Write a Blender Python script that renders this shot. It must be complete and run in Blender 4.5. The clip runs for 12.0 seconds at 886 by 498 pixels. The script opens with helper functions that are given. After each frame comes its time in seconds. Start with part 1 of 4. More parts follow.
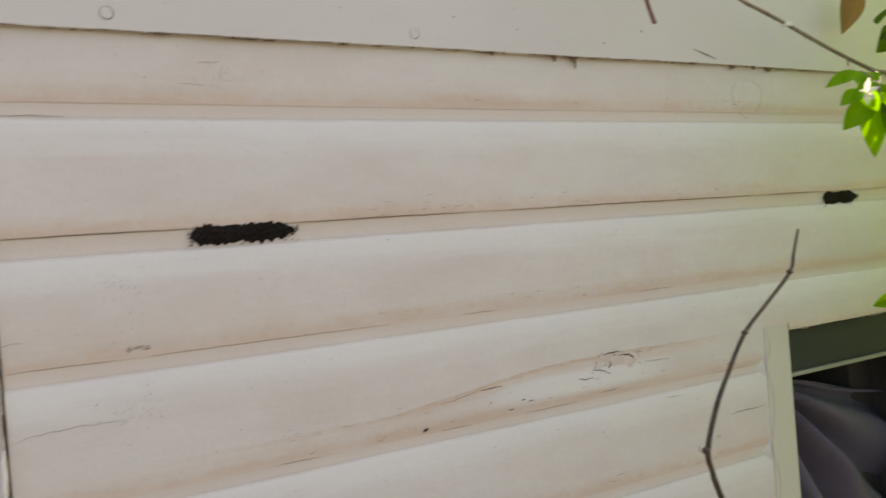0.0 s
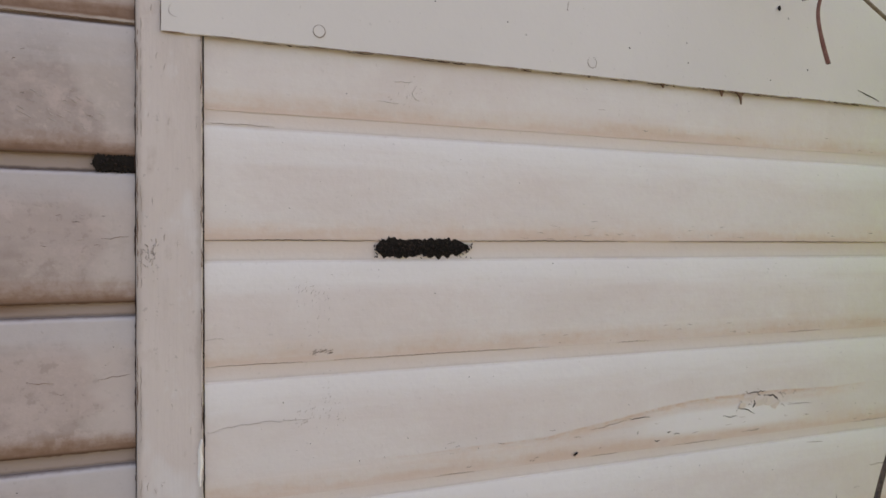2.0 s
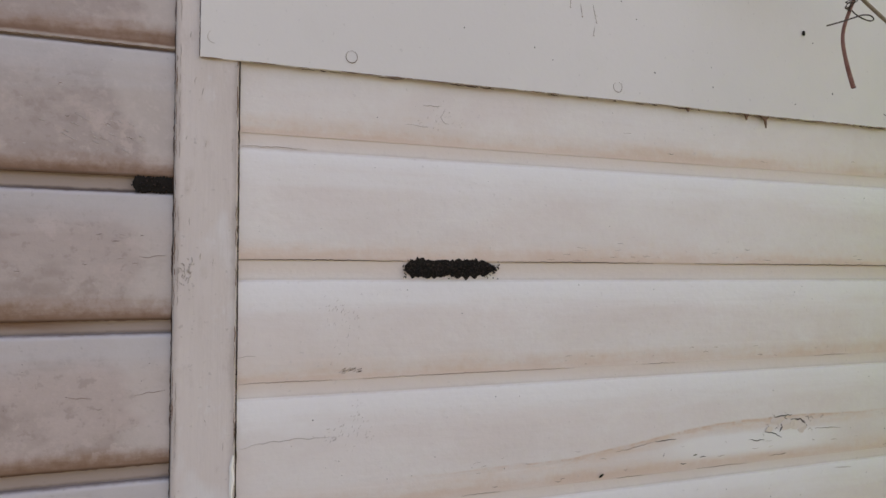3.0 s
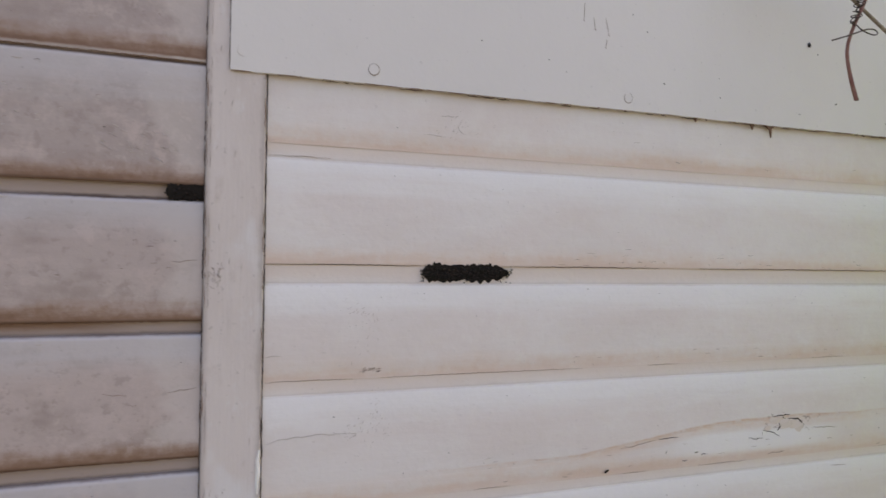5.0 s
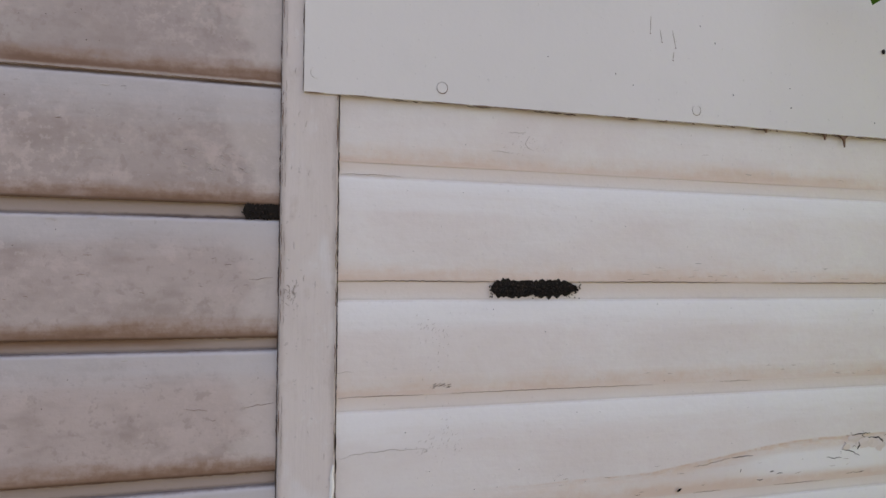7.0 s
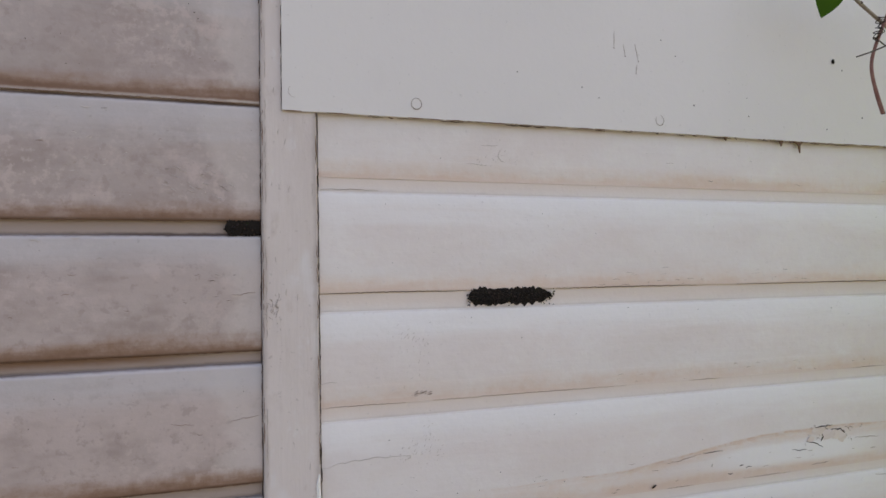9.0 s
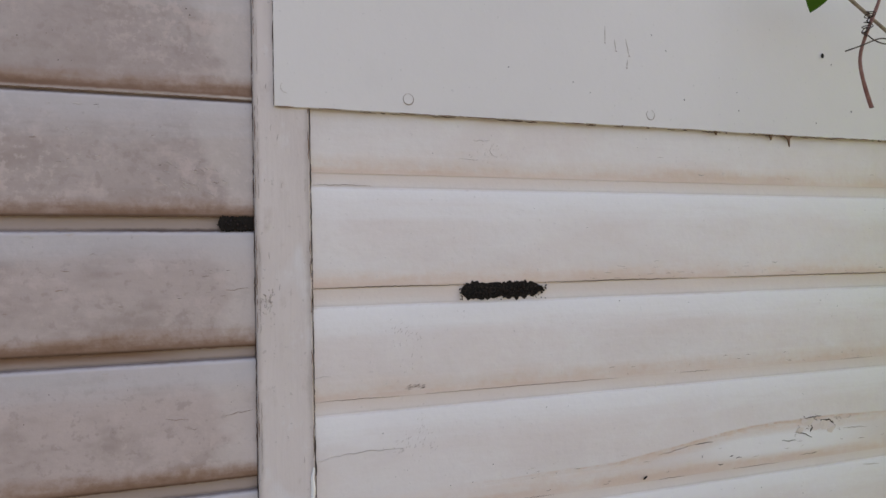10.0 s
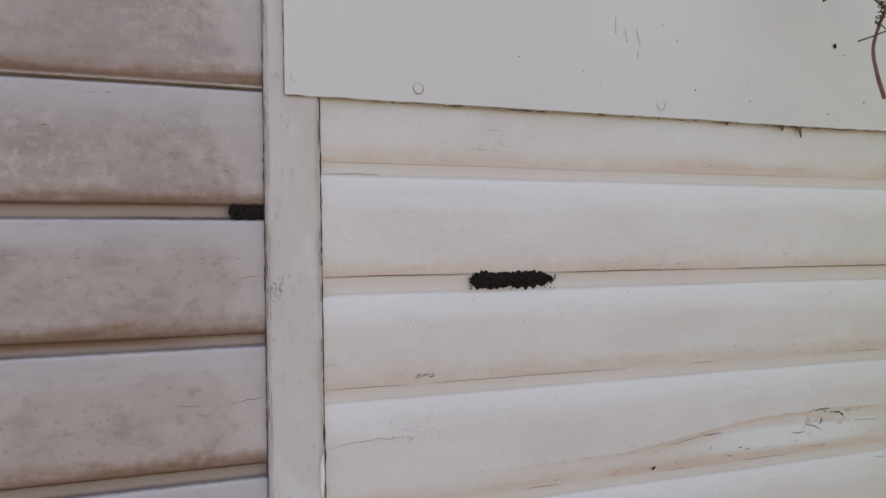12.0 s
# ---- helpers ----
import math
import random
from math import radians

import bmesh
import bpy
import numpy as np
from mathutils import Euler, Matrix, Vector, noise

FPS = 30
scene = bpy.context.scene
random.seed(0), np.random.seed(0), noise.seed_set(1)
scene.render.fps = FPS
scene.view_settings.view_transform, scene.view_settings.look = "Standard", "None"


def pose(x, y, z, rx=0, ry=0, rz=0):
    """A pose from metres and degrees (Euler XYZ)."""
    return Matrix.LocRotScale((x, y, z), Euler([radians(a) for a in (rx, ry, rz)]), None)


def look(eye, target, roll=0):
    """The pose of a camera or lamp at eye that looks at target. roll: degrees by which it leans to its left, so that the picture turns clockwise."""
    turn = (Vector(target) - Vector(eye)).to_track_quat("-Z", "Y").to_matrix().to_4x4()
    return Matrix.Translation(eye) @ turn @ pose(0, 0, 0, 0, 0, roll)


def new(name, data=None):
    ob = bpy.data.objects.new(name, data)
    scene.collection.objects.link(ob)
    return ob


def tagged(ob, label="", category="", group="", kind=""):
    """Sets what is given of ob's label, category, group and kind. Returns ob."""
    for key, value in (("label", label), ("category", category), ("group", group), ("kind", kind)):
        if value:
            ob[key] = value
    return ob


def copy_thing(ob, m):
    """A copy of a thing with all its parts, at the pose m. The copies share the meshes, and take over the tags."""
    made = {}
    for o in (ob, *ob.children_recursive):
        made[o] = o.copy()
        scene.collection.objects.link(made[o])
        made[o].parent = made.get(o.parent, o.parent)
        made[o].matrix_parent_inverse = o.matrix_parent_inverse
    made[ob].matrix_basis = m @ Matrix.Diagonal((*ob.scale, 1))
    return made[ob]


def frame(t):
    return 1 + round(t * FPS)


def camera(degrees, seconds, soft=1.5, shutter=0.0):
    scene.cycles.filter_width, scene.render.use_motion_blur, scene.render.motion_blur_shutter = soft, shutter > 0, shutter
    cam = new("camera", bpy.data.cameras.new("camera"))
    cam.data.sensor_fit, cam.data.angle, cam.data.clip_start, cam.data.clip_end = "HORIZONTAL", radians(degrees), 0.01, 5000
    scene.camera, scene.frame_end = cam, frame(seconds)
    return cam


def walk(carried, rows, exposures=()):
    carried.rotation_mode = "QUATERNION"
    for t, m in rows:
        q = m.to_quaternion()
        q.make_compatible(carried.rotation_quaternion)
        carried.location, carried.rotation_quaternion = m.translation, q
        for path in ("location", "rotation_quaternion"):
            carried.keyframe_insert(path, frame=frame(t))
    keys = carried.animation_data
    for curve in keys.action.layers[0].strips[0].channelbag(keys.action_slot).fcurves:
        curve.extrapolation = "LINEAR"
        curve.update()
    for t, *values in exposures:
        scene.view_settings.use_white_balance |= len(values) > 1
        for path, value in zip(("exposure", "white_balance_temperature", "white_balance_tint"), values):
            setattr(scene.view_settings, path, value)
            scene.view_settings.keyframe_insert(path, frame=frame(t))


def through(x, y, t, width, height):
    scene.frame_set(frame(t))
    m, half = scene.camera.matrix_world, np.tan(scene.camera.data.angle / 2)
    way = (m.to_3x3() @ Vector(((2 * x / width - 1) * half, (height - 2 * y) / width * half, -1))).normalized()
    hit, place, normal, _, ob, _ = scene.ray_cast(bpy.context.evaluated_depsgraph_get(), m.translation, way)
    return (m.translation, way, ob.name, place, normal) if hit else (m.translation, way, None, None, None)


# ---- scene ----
cam = camera(62.21, 12.0, shutter=0.5)
PATH = [
    (0, (0.0717, -0.9733, 1.4598), (0.9905, 0.8031, 1.4471), -4.62),
    (0.5, (-0.0006, -0.9336, 1.4645), (0.8519, 0.8750, 1.4176), -2.63),
    (1, (-0.0445, -0.9296, 1.4772), (0.6982, 0.9273, 1.4591), -2.53),
    (1.5, (-0.0613, -0.9273, 1.4818), (0.7134, 0.9165, 1.4833), -0.89),
    (2, (-0.0770, -0.9273, 1.4829), (0.6986, 0.9161, 1.5052), -0.36),
    (2.5, (-0.0803, -0.9292, 1.4807), (0.6754, 0.9205, 1.5681), 0.39),
    (2.7, (-0.0860, -0.9309, 1.4794), (0.6455, 0.9287, 1.5639), -0.10),
    (4.3, (-0.1109, -0.9613, 1.5049), (0.6429, 0.8911, 1.5248), 1.30),
    (4.5, (-0.1128, -0.9571, 1.5040), (0.6564, 0.8891, 1.5072), 1.31),
    (5, (-0.1308, -0.9685, 1.5083), (0.5975, 0.8937, 1.5488), 0.73),
    (5.5, (-0.1478, -0.9765, 1.5127), (0.5276, 0.9056, 1.5556), 0.93),
    (6, (-0.1380, -0.9725, 1.5139), (0.5258, 0.9140, 1.5335), 1.44),
    (6.5, (-0.1428, -0.9652, 1.5133), (0.4865, 0.9325, 1.5646), 0.66),
    (6.7, (-0.1498, -0.9636, 1.5119), (0.4504, 0.9430, 1.5811), 0.43),
    (8.3, (-0.1796, -0.9763, 1.5128), (0.4808, 0.9099, 1.5915), -0.70),
    (8.5, (-0.1807, -0.9814, 1.5119), (0.4838, 0.9030, 1.5992), -1.19),
    (9, (-0.1817, -0.9878, 1.5126), (0.5040, 0.8883, 1.6128), -1.21),
    (9.5, (-0.1834, -0.9923, 1.5131), (0.5246, 0.8753, 1.6176), -1.10),
    (10, (-0.1817, -0.9956, 1.5138), (0.5184, 0.8760, 1.5959), -1.46),
    (10.5, (-0.1807, -0.9981, 1.5101), (0.5001, 0.8804, 1.5989), -1.21),
    (11, (-0.1837, -0.9988, 1.5076), (0.4622, 0.8915, 1.6061), -1.55),
    (11.5, (-0.1792, -1.0017, 1.5063), (0.4859, 0.8823, 1.5970), -1.69),
    (12, (-0.1841, -0.9953, 1.5078), (0.4959, 0.8844, 1.5729), -1.21),
]
EXPOSURES = [(0.0, 1.705, 8500, 15), (1.0, 1.705, 8400, 18), (2.5, 1.705, 7950, 19), (5.5, 1.705, 7500, 20), (9.5, 1.715, 7450, 18), (12.0, 1.715, 7450, 18)]
walk(cam, [(t, look(eye, target, roll)) for t, eye, target, roll in PATH], EXPOSURES)

# ---- world, sun and exposure ----
SUN_AZ, SUN_EL = 19.0, 46.0          # degrees from +x towards +y; height
sky = bpy.data.worlds.new("sky")
scene.world = sky
sky.use_nodes = True
wn = sky.node_tree.nodes
st = wn.new("ShaderNodeTexSky")
st.sky_type, st.sun_disc = "NISHITA", False
st.sun_elevation, st.sun_rotation = radians(SUN_EL), radians(90 - SUN_AZ)
st.air_density, st.dust_density = 1.0, 3.0
wn["Background"].inputs["Strength"].default_value = 0.10
sky.node_tree.links.new(st.outputs["Color"], wn["Background"].inputs["Color"])
sun = new("sun", bpy.data.lights.new("sun", "SUN"))
sun.data.energy, sun.data.angle, sun.data.color = 3.8, radians(0.55), (1.0, 0.93, 0.82)
to_sun = Vector((math.cos(radians(SUN_AZ)) * math.cos(radians(SUN_EL)), math.sin(radians(SUN_AZ)) * math.cos(radians(SUN_EL)), math.sin(radians(SUN_EL))))
sun.matrix_world = look(to_sun * 20, (0, 0, 0))


# ---- materials ----
class Mat:
    """A small builder of node materials."""

    def __init__(self, name, rough=0.6, metal=0.0, spec=0.5):
        self.m = bpy.data.materials.new(name)
        self.m.use_nodes = True
        self.t = self.m.node_tree
        self.b = self.t.nodes["Principled BSDF"]
        self.b.inputs["Roughness"].default_value = rough
        self.b.inputs["Metallic"].default_value = metal
        self.b.inputs["Specular IOR Level"].default_value = spec
        self.co = self.node("ShaderNodeTexCoord").outputs["Object"]

    def node(self, kind, **props):
        n = self.t.nodes.new(kind)
        for k, v in props.items():
            setattr(n, k, v)
        return n

    def put(self, a, b):
        self.t.links.new(a, b)

    def scaled(self, s, shift=True):
        n = self.node("ShaderNodeMapping")
        n.inputs["Scale"].default_value = s
        self.put(self.co, n.inputs["Vector"])
        if shift:
            r = self.node("ShaderNodeObjectInfo")
            k = self.node("ShaderNodeMath", operation="MULTIPLY")
            k.inputs[1].default_value = 37.0
            self.put(r.outputs["Random"], k.inputs[0])
            c = self.node("ShaderNodeCombineXYZ")
            self.put(k.outputs[0], c.inputs[0])
            self.put(k.outputs[0], c.inputs[1])
            self.put(c.outputs[0], n.inputs["Location"])
        return n.outputs[0]

    def noise(self, s=(1, 1, 1), scale=5.0, detail=4.0, rough=0.55, shift=True):
        n = self.node("ShaderNodeTexNoise")
        n.inputs["Scale"].default_value, n.inputs["Detail"].default_value, n.inputs["Roughness"].default_value = scale, detail, rough
        self.put(self.scaled(s, shift), n.inputs["Vector"])
        return n.outputs["Fac"]

    def band(self, value, lo, hi, a=0.0, b=1.0):
        n = self.node("ShaderNodeMapRange", interpolation_type="SMOOTHSTEP")
        for k, v in zip(("From Min", "From Max", "To Min", "To Max"), (lo, hi, a, b)):
            n.inputs[k].default_value = v
        self.put(value, n.inputs["Value"])
        return n.outputs[0]

    def math(self, op, a, b):
        n = self.node("ShaderNodeMath", operation=op)
        for k, v in enumerate((a, b)):
            if isinstance(v, (int, float)):
                n.inputs[k].default_value = v
            else:
                self.put(v, n.inputs[k])
        return n.outputs[0]

    def mix(self, fac, a, b):
        n = self.node("ShaderNodeMix", data_type="RGBA")
        for k, v in ((0, fac), (6, a), (7, b)):
            if isinstance(v, (int, float)):
                n.inputs[k].default_value = v
            elif isinstance(v, tuple):
                n.inputs[k].default_value = (*v, 1)
            else:
                self.put(v, n.inputs[k])
        return n.outputs[2]

    def axis(self, k):
        n = self.node("ShaderNodeSeparateXYZ")
        self.put(self.co, n.inputs[0])
        return n.outputs[k]

    def done(self, colour, bump=None, height=0.001, rough=None):
        if isinstance(colour, tuple):
            self.b.inputs["Base Color"].default_value = (*colour, 1)
        else:
            self.put(colour, self.b.inputs["Base Color"])
        if bump is not None:
            n = self.node("ShaderNodeBump")
            n.inputs["Strength"].default_value, n.inputs["Distance"].default_value = 1.0, height
            self.put(bump, n.inputs["Height"])
            self.put(n.outputs[0], self.b.inputs["Normal"])
        if rough is not None:
            self.put(rough, self.b.inputs["Roughness"])
        return self.m


def board_paint(name, base, tint, stain, stain_deep, reach, amount, grime, sky_white, seam, shoulder_dark, ridge=False, groove=None, fade=(-0.0032, 0.0004)):
    """Old gloss paint on a weatherboard. Local z = 0 is the board's lower lip: brown water stains creep up from there."""
    m = Mat(name, 0.5, spec=0.35)
    z = m.axis(2)
    broad = m.noise((0.8, 1, 2.5), 5.0, 3.0)
    blot = m.noise((1, 1, 1.2), 20.0, 6.0, 0.65)
    cloud = m.noise((0.7, 1, 1.3), 9.0, 4.0, 0.6)
    fine = m.noise((1, 1, 1), 150.0, 4.0, 0.6)
    streak = m.noise((0.22, 1, 2.0), 24.0, 4.0)
    col = m.mix(m.band(broad, 0.35, 0.65), base, tint)
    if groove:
        # light fall-off up the wall, put into the paint board by board
        falloff = m.node("ShaderNodeAttribute", attribute_type="OBJECT", attribute_name="falloff_tone").outputs["Fac"]
        col = m.mix(falloff, col, tuple(c * 1.22 for c in base))
    pale = tuple(min(0.84, c * 1.30) for c in base)
    dull = tuple(c * k for c, k in zip(base, (0.86, 0.835, 0.81) if groove else (0.80, 0.775, 0.75)))
    col = m.mix(m.math("MULTIPLY", m.band(cloud, 0.46, 0.66), grime * 0.9), col, dull)
    col = m.mix(m.math("MULTIPLY", m.math("MULTIPLY", m.band(blot, 0.50, 0.66), m.band(cloud, 0.62, 0.40)), grime), col, pale)
    col = m.mix(m.math("MULTIPLY", m.band(blot, 0.44, 0.30), grime * 0.8), col, dull)
    speck = m.noise((1, 1, 1), 75.0, 6.0, 0.65)
    worn = m.band(m.noise((1, 1, 1), 4.5, 3.0), 0.38, 0.6)
    col = m.mix(m.math("MULTIPLY", m.math("MULTIPLY", m.band(speck, 0.52, 0.62), worn), grime * 0.75), col, pale)
    col = m.mix(m.math("MULTIPLY", m.band(speck, 0.45, 0.36), grime * 0.55), col, dull)
    if groove:
        # newer paint lapped over from the cover strip
        lap = m.math("ADD", m.axis(0), m.math("ADD", m.math("MULTIPLY", m.math("SUBTRACT", cloud, 0.5), 0.16), m.math("MULTIPLY", z, 0.25)))
        col = m.mix(m.math("MULTIPLY", m.band(lap, -0.124, -0.098), 0.5), col, (0.60, 0.54, 0.51))
    # bluish white below the groove paints in sky light on each board's upper face
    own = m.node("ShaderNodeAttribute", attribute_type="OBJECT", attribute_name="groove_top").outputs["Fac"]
    shoulder_depth = m.node("ShaderNodeAttribute", attribute_type="OBJECT", attribute_name="shoulder_dark").outputs["Fac"]
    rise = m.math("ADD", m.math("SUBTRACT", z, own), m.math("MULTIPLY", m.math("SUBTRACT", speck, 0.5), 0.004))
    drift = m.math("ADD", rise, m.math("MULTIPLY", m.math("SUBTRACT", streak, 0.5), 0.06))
    col = m.mix(m.math("MULTIPLY", m.math("MULTIPLY", m.band(drift, -0.060, -0.012), m.band(rise, 0.001, -0.003)), 0.7), col, sky_white)
    if groove:
        col = m.mix(m.band(rise, -0.001, 0.002), col, groove)
        # where water runs out of the joint the tongue is stained too
        rusty = m.node("ShaderNodeAttribute", attribute_type="OBJECT", attribute_name="rusty").outputs["Fac"]
        run = m.math("MULTIPLY", m.band(m.math("ADD", rise, m.math("MULTIPLY", m.math("SUBTRACT", streak, 0.5), 0.012)), 0.000, 0.011), m.band(m.axis(0), -0.13, -0.24))
        col = m.mix(m.math("MULTIPLY", run, rusty), col, tuple(0.5 * (p + q) for p, q in zip(stain, stain_deep)))
    else:
        col = m.mix(m.math("MULTIPLY", m.band(rise, -0.004, 0.018), 0.85), col, (0.705, 0.605, 0.540))
    # shadow line of the shoulder, with its grime, put in as a dark band
    shoulder_band = m.math("MULTIPLY", m.band(rise, -0.0040, -0.0004), m.band(rise, 0.0045, 0.0004))
    col = m.mix(m.math("MULTIPLY", m.math("MULTIPLY", shoulder_band, m.band(streak, 0.25, 0.6, 0.35, 1.0)), shoulder_depth), col, shoulder_dark)
    lift = m.node("ShaderNodeAttribute", attribute_type="OBJECT", attribute_name="lift").outputs["Fac"]
    closed = m.node("ShaderNodeAttribute", attribute_type="OBJECT", attribute_name="closed").outputs["Fac"]
    foot = m.math("SUBTRACT", z, lift)
    over_lip = m.band(m.math("ADD", foot, m.math("MULTIPLY", m.math("SUBTRACT", speck, 0.5), 0.004)), *fade)
    edge = m.math("ADD", foot, m.math("MULTIPLY", m.math("SUBTRACT", streak, 0.5), reach * 1.0))
    edge = m.math("ADD", edge, m.math("ADD", m.math("MULTIPLY", m.math("SUBTRACT", blot, 0.5), reach * 0.5), m.math("MULTIPLY", m.math("SUBTRACT", speck, 0.5), reach * 0.5)))
    wide = m.band(edge, reach, reach * 0.10)
    tight = m.band(edge, reach * 0.55, 0.0)
    line = m.band(z, 0.0042, 0.0012)
    line = m.math("MULTIPLY", line, m.math("SUBTRACT", 1.0, closed))
    patch = m.math("MULTIPLY", m.band(cloud, 0.28, 0.6, 0.5, 1.0), over_lip)
    col = m.mix(m.math("MULTIPLY", m.math("MULTIPLY", wide, patch), amount), col, stain)
    col = m.mix(m.math("MULTIPLY", m.math("MULTIPLY", tight, patch), amount), col, stain_deep)
    col = m.mix(m.math("MULTIPLY", line, amount * seam), col, tuple(c * 0.6 for c in stain_deep))
    col = m.mix(m.math("MULTIPLY", m.band(fine, 0.64, 0.74), 0.25), col, tuple(c * 0.5 for c in base))
    swell = None
    if ridge:
        # an old paint edge that climbs slowly along the board and ends level
        x = m.axis(0)
        climb = m.math("ADD", m.band(x, 0.42, 0.76, 0.034, 0.068), m.math("MULTIPLY", m.math("SUBTRACT", streak, 0.5), 0.014))
        over = m.math("SUBTRACT", z, climb)
        inside = m.math("MULTIPLY", m.band(x, 0.12, 0.6), m.band(x, 1.22, 0.93))
        under = m.math("MULTIPLY", m.band(over, 0.004, -0.001), m.band(over, -0.024, -0.002))
        below = m.math("MULTIPLY", m.math("MULTIPLY", m.band(over, -0.014, -0.022), m.band(z, 0.010, 0.022)), m.math("MULTIPLY", m.band(x, 0.55, 0.75), m.band(x, 1.05, 0.90)))
        col = m.mix(m.math("MULTIPLY", below, 0.75), col, sky_white)
        flaky = m.band(m.noise((0.5, 1, 1.4), 60.0, 5.0, 0.7), 0.44, 0.58, 0.45, 1.0)
        col = m.mix(m.math("MULTIPLY", m.math("MULTIPLY", m.math("MULTIPLY", under, inside), flaky), 0.85), col, tuple(0.65 * p + 0.35 * q for p, q in zip(stain, stain_deep)))
        rim_line = m.math("MULTIPLY", m.band(over, 0.0022, 0.0005), m.band(over, -0.0016, -0.0002))
        col = m.mix(m.math("MULTIPLY", m.math("MULTIPLY", rim_line, m.math("MULTIPLY", inside, m.band(speck, 0.42, 0.58))), 0.8), col, stain_deep)
        swell = m.math("MULTIPLY", m.math("MULTIPLY", m.band(over, -0.006, 0.003), inside), 0.7)
    brush = m.noise((0.12, 1, 1.0), 160.0, 2.0)
    bump = m.math("ADD", m.math("MULTIPLY", brush, 0.12), m.math("ADD", m.math("MULTIPLY", blot, 0.8), m.math("MULTIPLY", fine, 0.16)))
    if swell is not None:
        bump = m.math("ADD", bump, swell)
    return m.done(col, bump, 0.0012, m.band(blot, 0.3, 0.7, 0.40, 0.60))


CREAM = ((0.710, 0.645, 0.622), (0.73, 0.688, 0.672), (0.725, 0.590, 0.505), (0.64, 0.462, 0.368), 0.038, 0.58, 0.14, (0.81, 0.805, 0.815), 0.30, (0.50, 0.46, 0.43))
PAINT_R = board_paint("cream_paint", *CREAM, fade=(-0.011, 0.006))
PAINT_RIDGE = board_paint("cream_paint_layered", *CREAM, ridge=True, fade=(-0.011, 0.006))
PAINT_L = board_paint("grey_cream_paint", (0.398, 0.328, 0.308), (0.432, 0.370, 0.348), (0.32, 0.205, 0.148), (0.195, 0.108, 0.068), 0.031, 1.0, 1.0, (0.53, 0.508, 0.52), 0.8, (0.12, 0.08, 0.068), groove=(0.385, 0.305, 0.268))


def plain_paint(name, base, dark, spots=0.5, rough=0.5):
    m = Mat(name, rough, spec=0.35)
    broad, blot, fine = m.noise((1, 1, 1), 3.0, 4.0), m.noise((1, 1, 1), 14.0, 5.0, 0.6), m.noise((1, 1, 1), 130.0, 3.0)
    col = m.mix(m.math("MULTIPLY", m.band(broad, 0.35, 0.7), 0.5), base, dark)
    col = m.mix(m.math("MULTIPLY", m.band(blot, 0.52, 0.75), spots), col, dark)
    col = m.mix(m.math("MULTIPLY", m.band(fine, 0.67, 0.74), 0.25), col, tuple(c * 0.5 for c in dark))
    return m.done(col, m.math("ADD", m.math("MULTIPLY", blot, 0.7), m.math("MULTIPLY", fine, 0.12)), 0.0010)


def strip_paint(name, base, dark, pale):
    """Cream paint on the cover strip: greyer and dirtier in blotches, newer bluish paint in places, brush marks along its length."""
    m = Mat(name, 0.5, spec=0.35)
    broad, blot = m.noise((2.0, 1, 0.8), 5.0, 4.0), m.noise((1, 1, 0.6), 26.0, 6.0, 0.65)
    fine, brush = m.noise((1, 1, 1), 150.0, 3.0), m.noise((1.0, 1, 0.08), 190.0, 2.0)
    col = m.mix(m.math("MULTIPLY", m.band(broad, 0.40, 0.66), 0.45), base, dark)
    col = m.mix(m.math("MULTIPLY", m.band(m.noise((1.6, 1, 1.1), 7.0, 3.0, 0.5), 0.55, 0.66), 0.75), col, pale)
    col = m.mix(m.math("MULTIPLY", m.band(blot, 0.56, 0.70), 0.55), col, dark)
    col = m.mix(m.math("MULTIPLY", m.band(blot, 0.42, 0.32), 0.45), col, pale)
    col = m.mix(m.math("MULTIPLY", m.band(fine, 0.66, 0.74), 0.35), col, tuple(c * 0.5 for c in dark))
    # grime that hands and rain leave along both edges
    x = m.math("ADD", m.axis(0), m.math("MULTIPLY", m.math("SUBTRACT", blot, 0.5), 0.016))
    rims = m.math("MAXIMUM", m.band(x, -0.066, -0.0735), m.band(x, -0.011, -0.003))
    col = m.mix(m.math("MULTIPLY", rims, 0.55), col, tuple(c * 0.72 for c in dark))
    bump = m.math("ADD", m.math("MULTIPLY", brush, 0.35), m.math("ADD", m.math("MULTIPLY", blot, 0.9), m.math("MULTIPLY", fine, 0.15)))
    return m.done(col, bump, 0.0012)


PANEL_PAINT = plain_paint("panel_paint", (0.695, 0.668, 0.652), (0.635, 0.610, 0.592), 0.25)
STRIP_PAINT = strip_paint("strip_paint", (0.64, 0.575, 0.548), (0.52, 0.445, 0.41), (0.69, 0.67, 0.67))
JAMB_PAINT = plain_paint("jamb_paint", (0.67, 0.64, 0.57), (0.60, 0.57, 0.49), 0.3)
GREEN_PAINT = plain_paint("green_frame_paint", (0.034, 0.039, 0.046), (0.023, 0.026, 0.031), 0.4, 0.55)
PALE_BEAD = plain_paint("pale_bead_paint", (0.33, 0.33, 0.29), (0.22, 0.22, 0.20), 0.4)
CRACK = Mat("dirt_in_cracks", 0.9, spec=0.1).done((0.035, 0.026, 0.02))
RUST = Mat("bare_brown_wood", 0.8, spec=0.2).done((0.17, 0.10, 0.065))
PENCIL = Mat("grey_scuff", 0.8, spec=0.1).done((0.36, 0.31, 0.28))
# black of the dirt specks, used as well for the ant cluster stand-ins
_m = Mat("black_dirt_and_cluster", 0.7, spec=0.2)
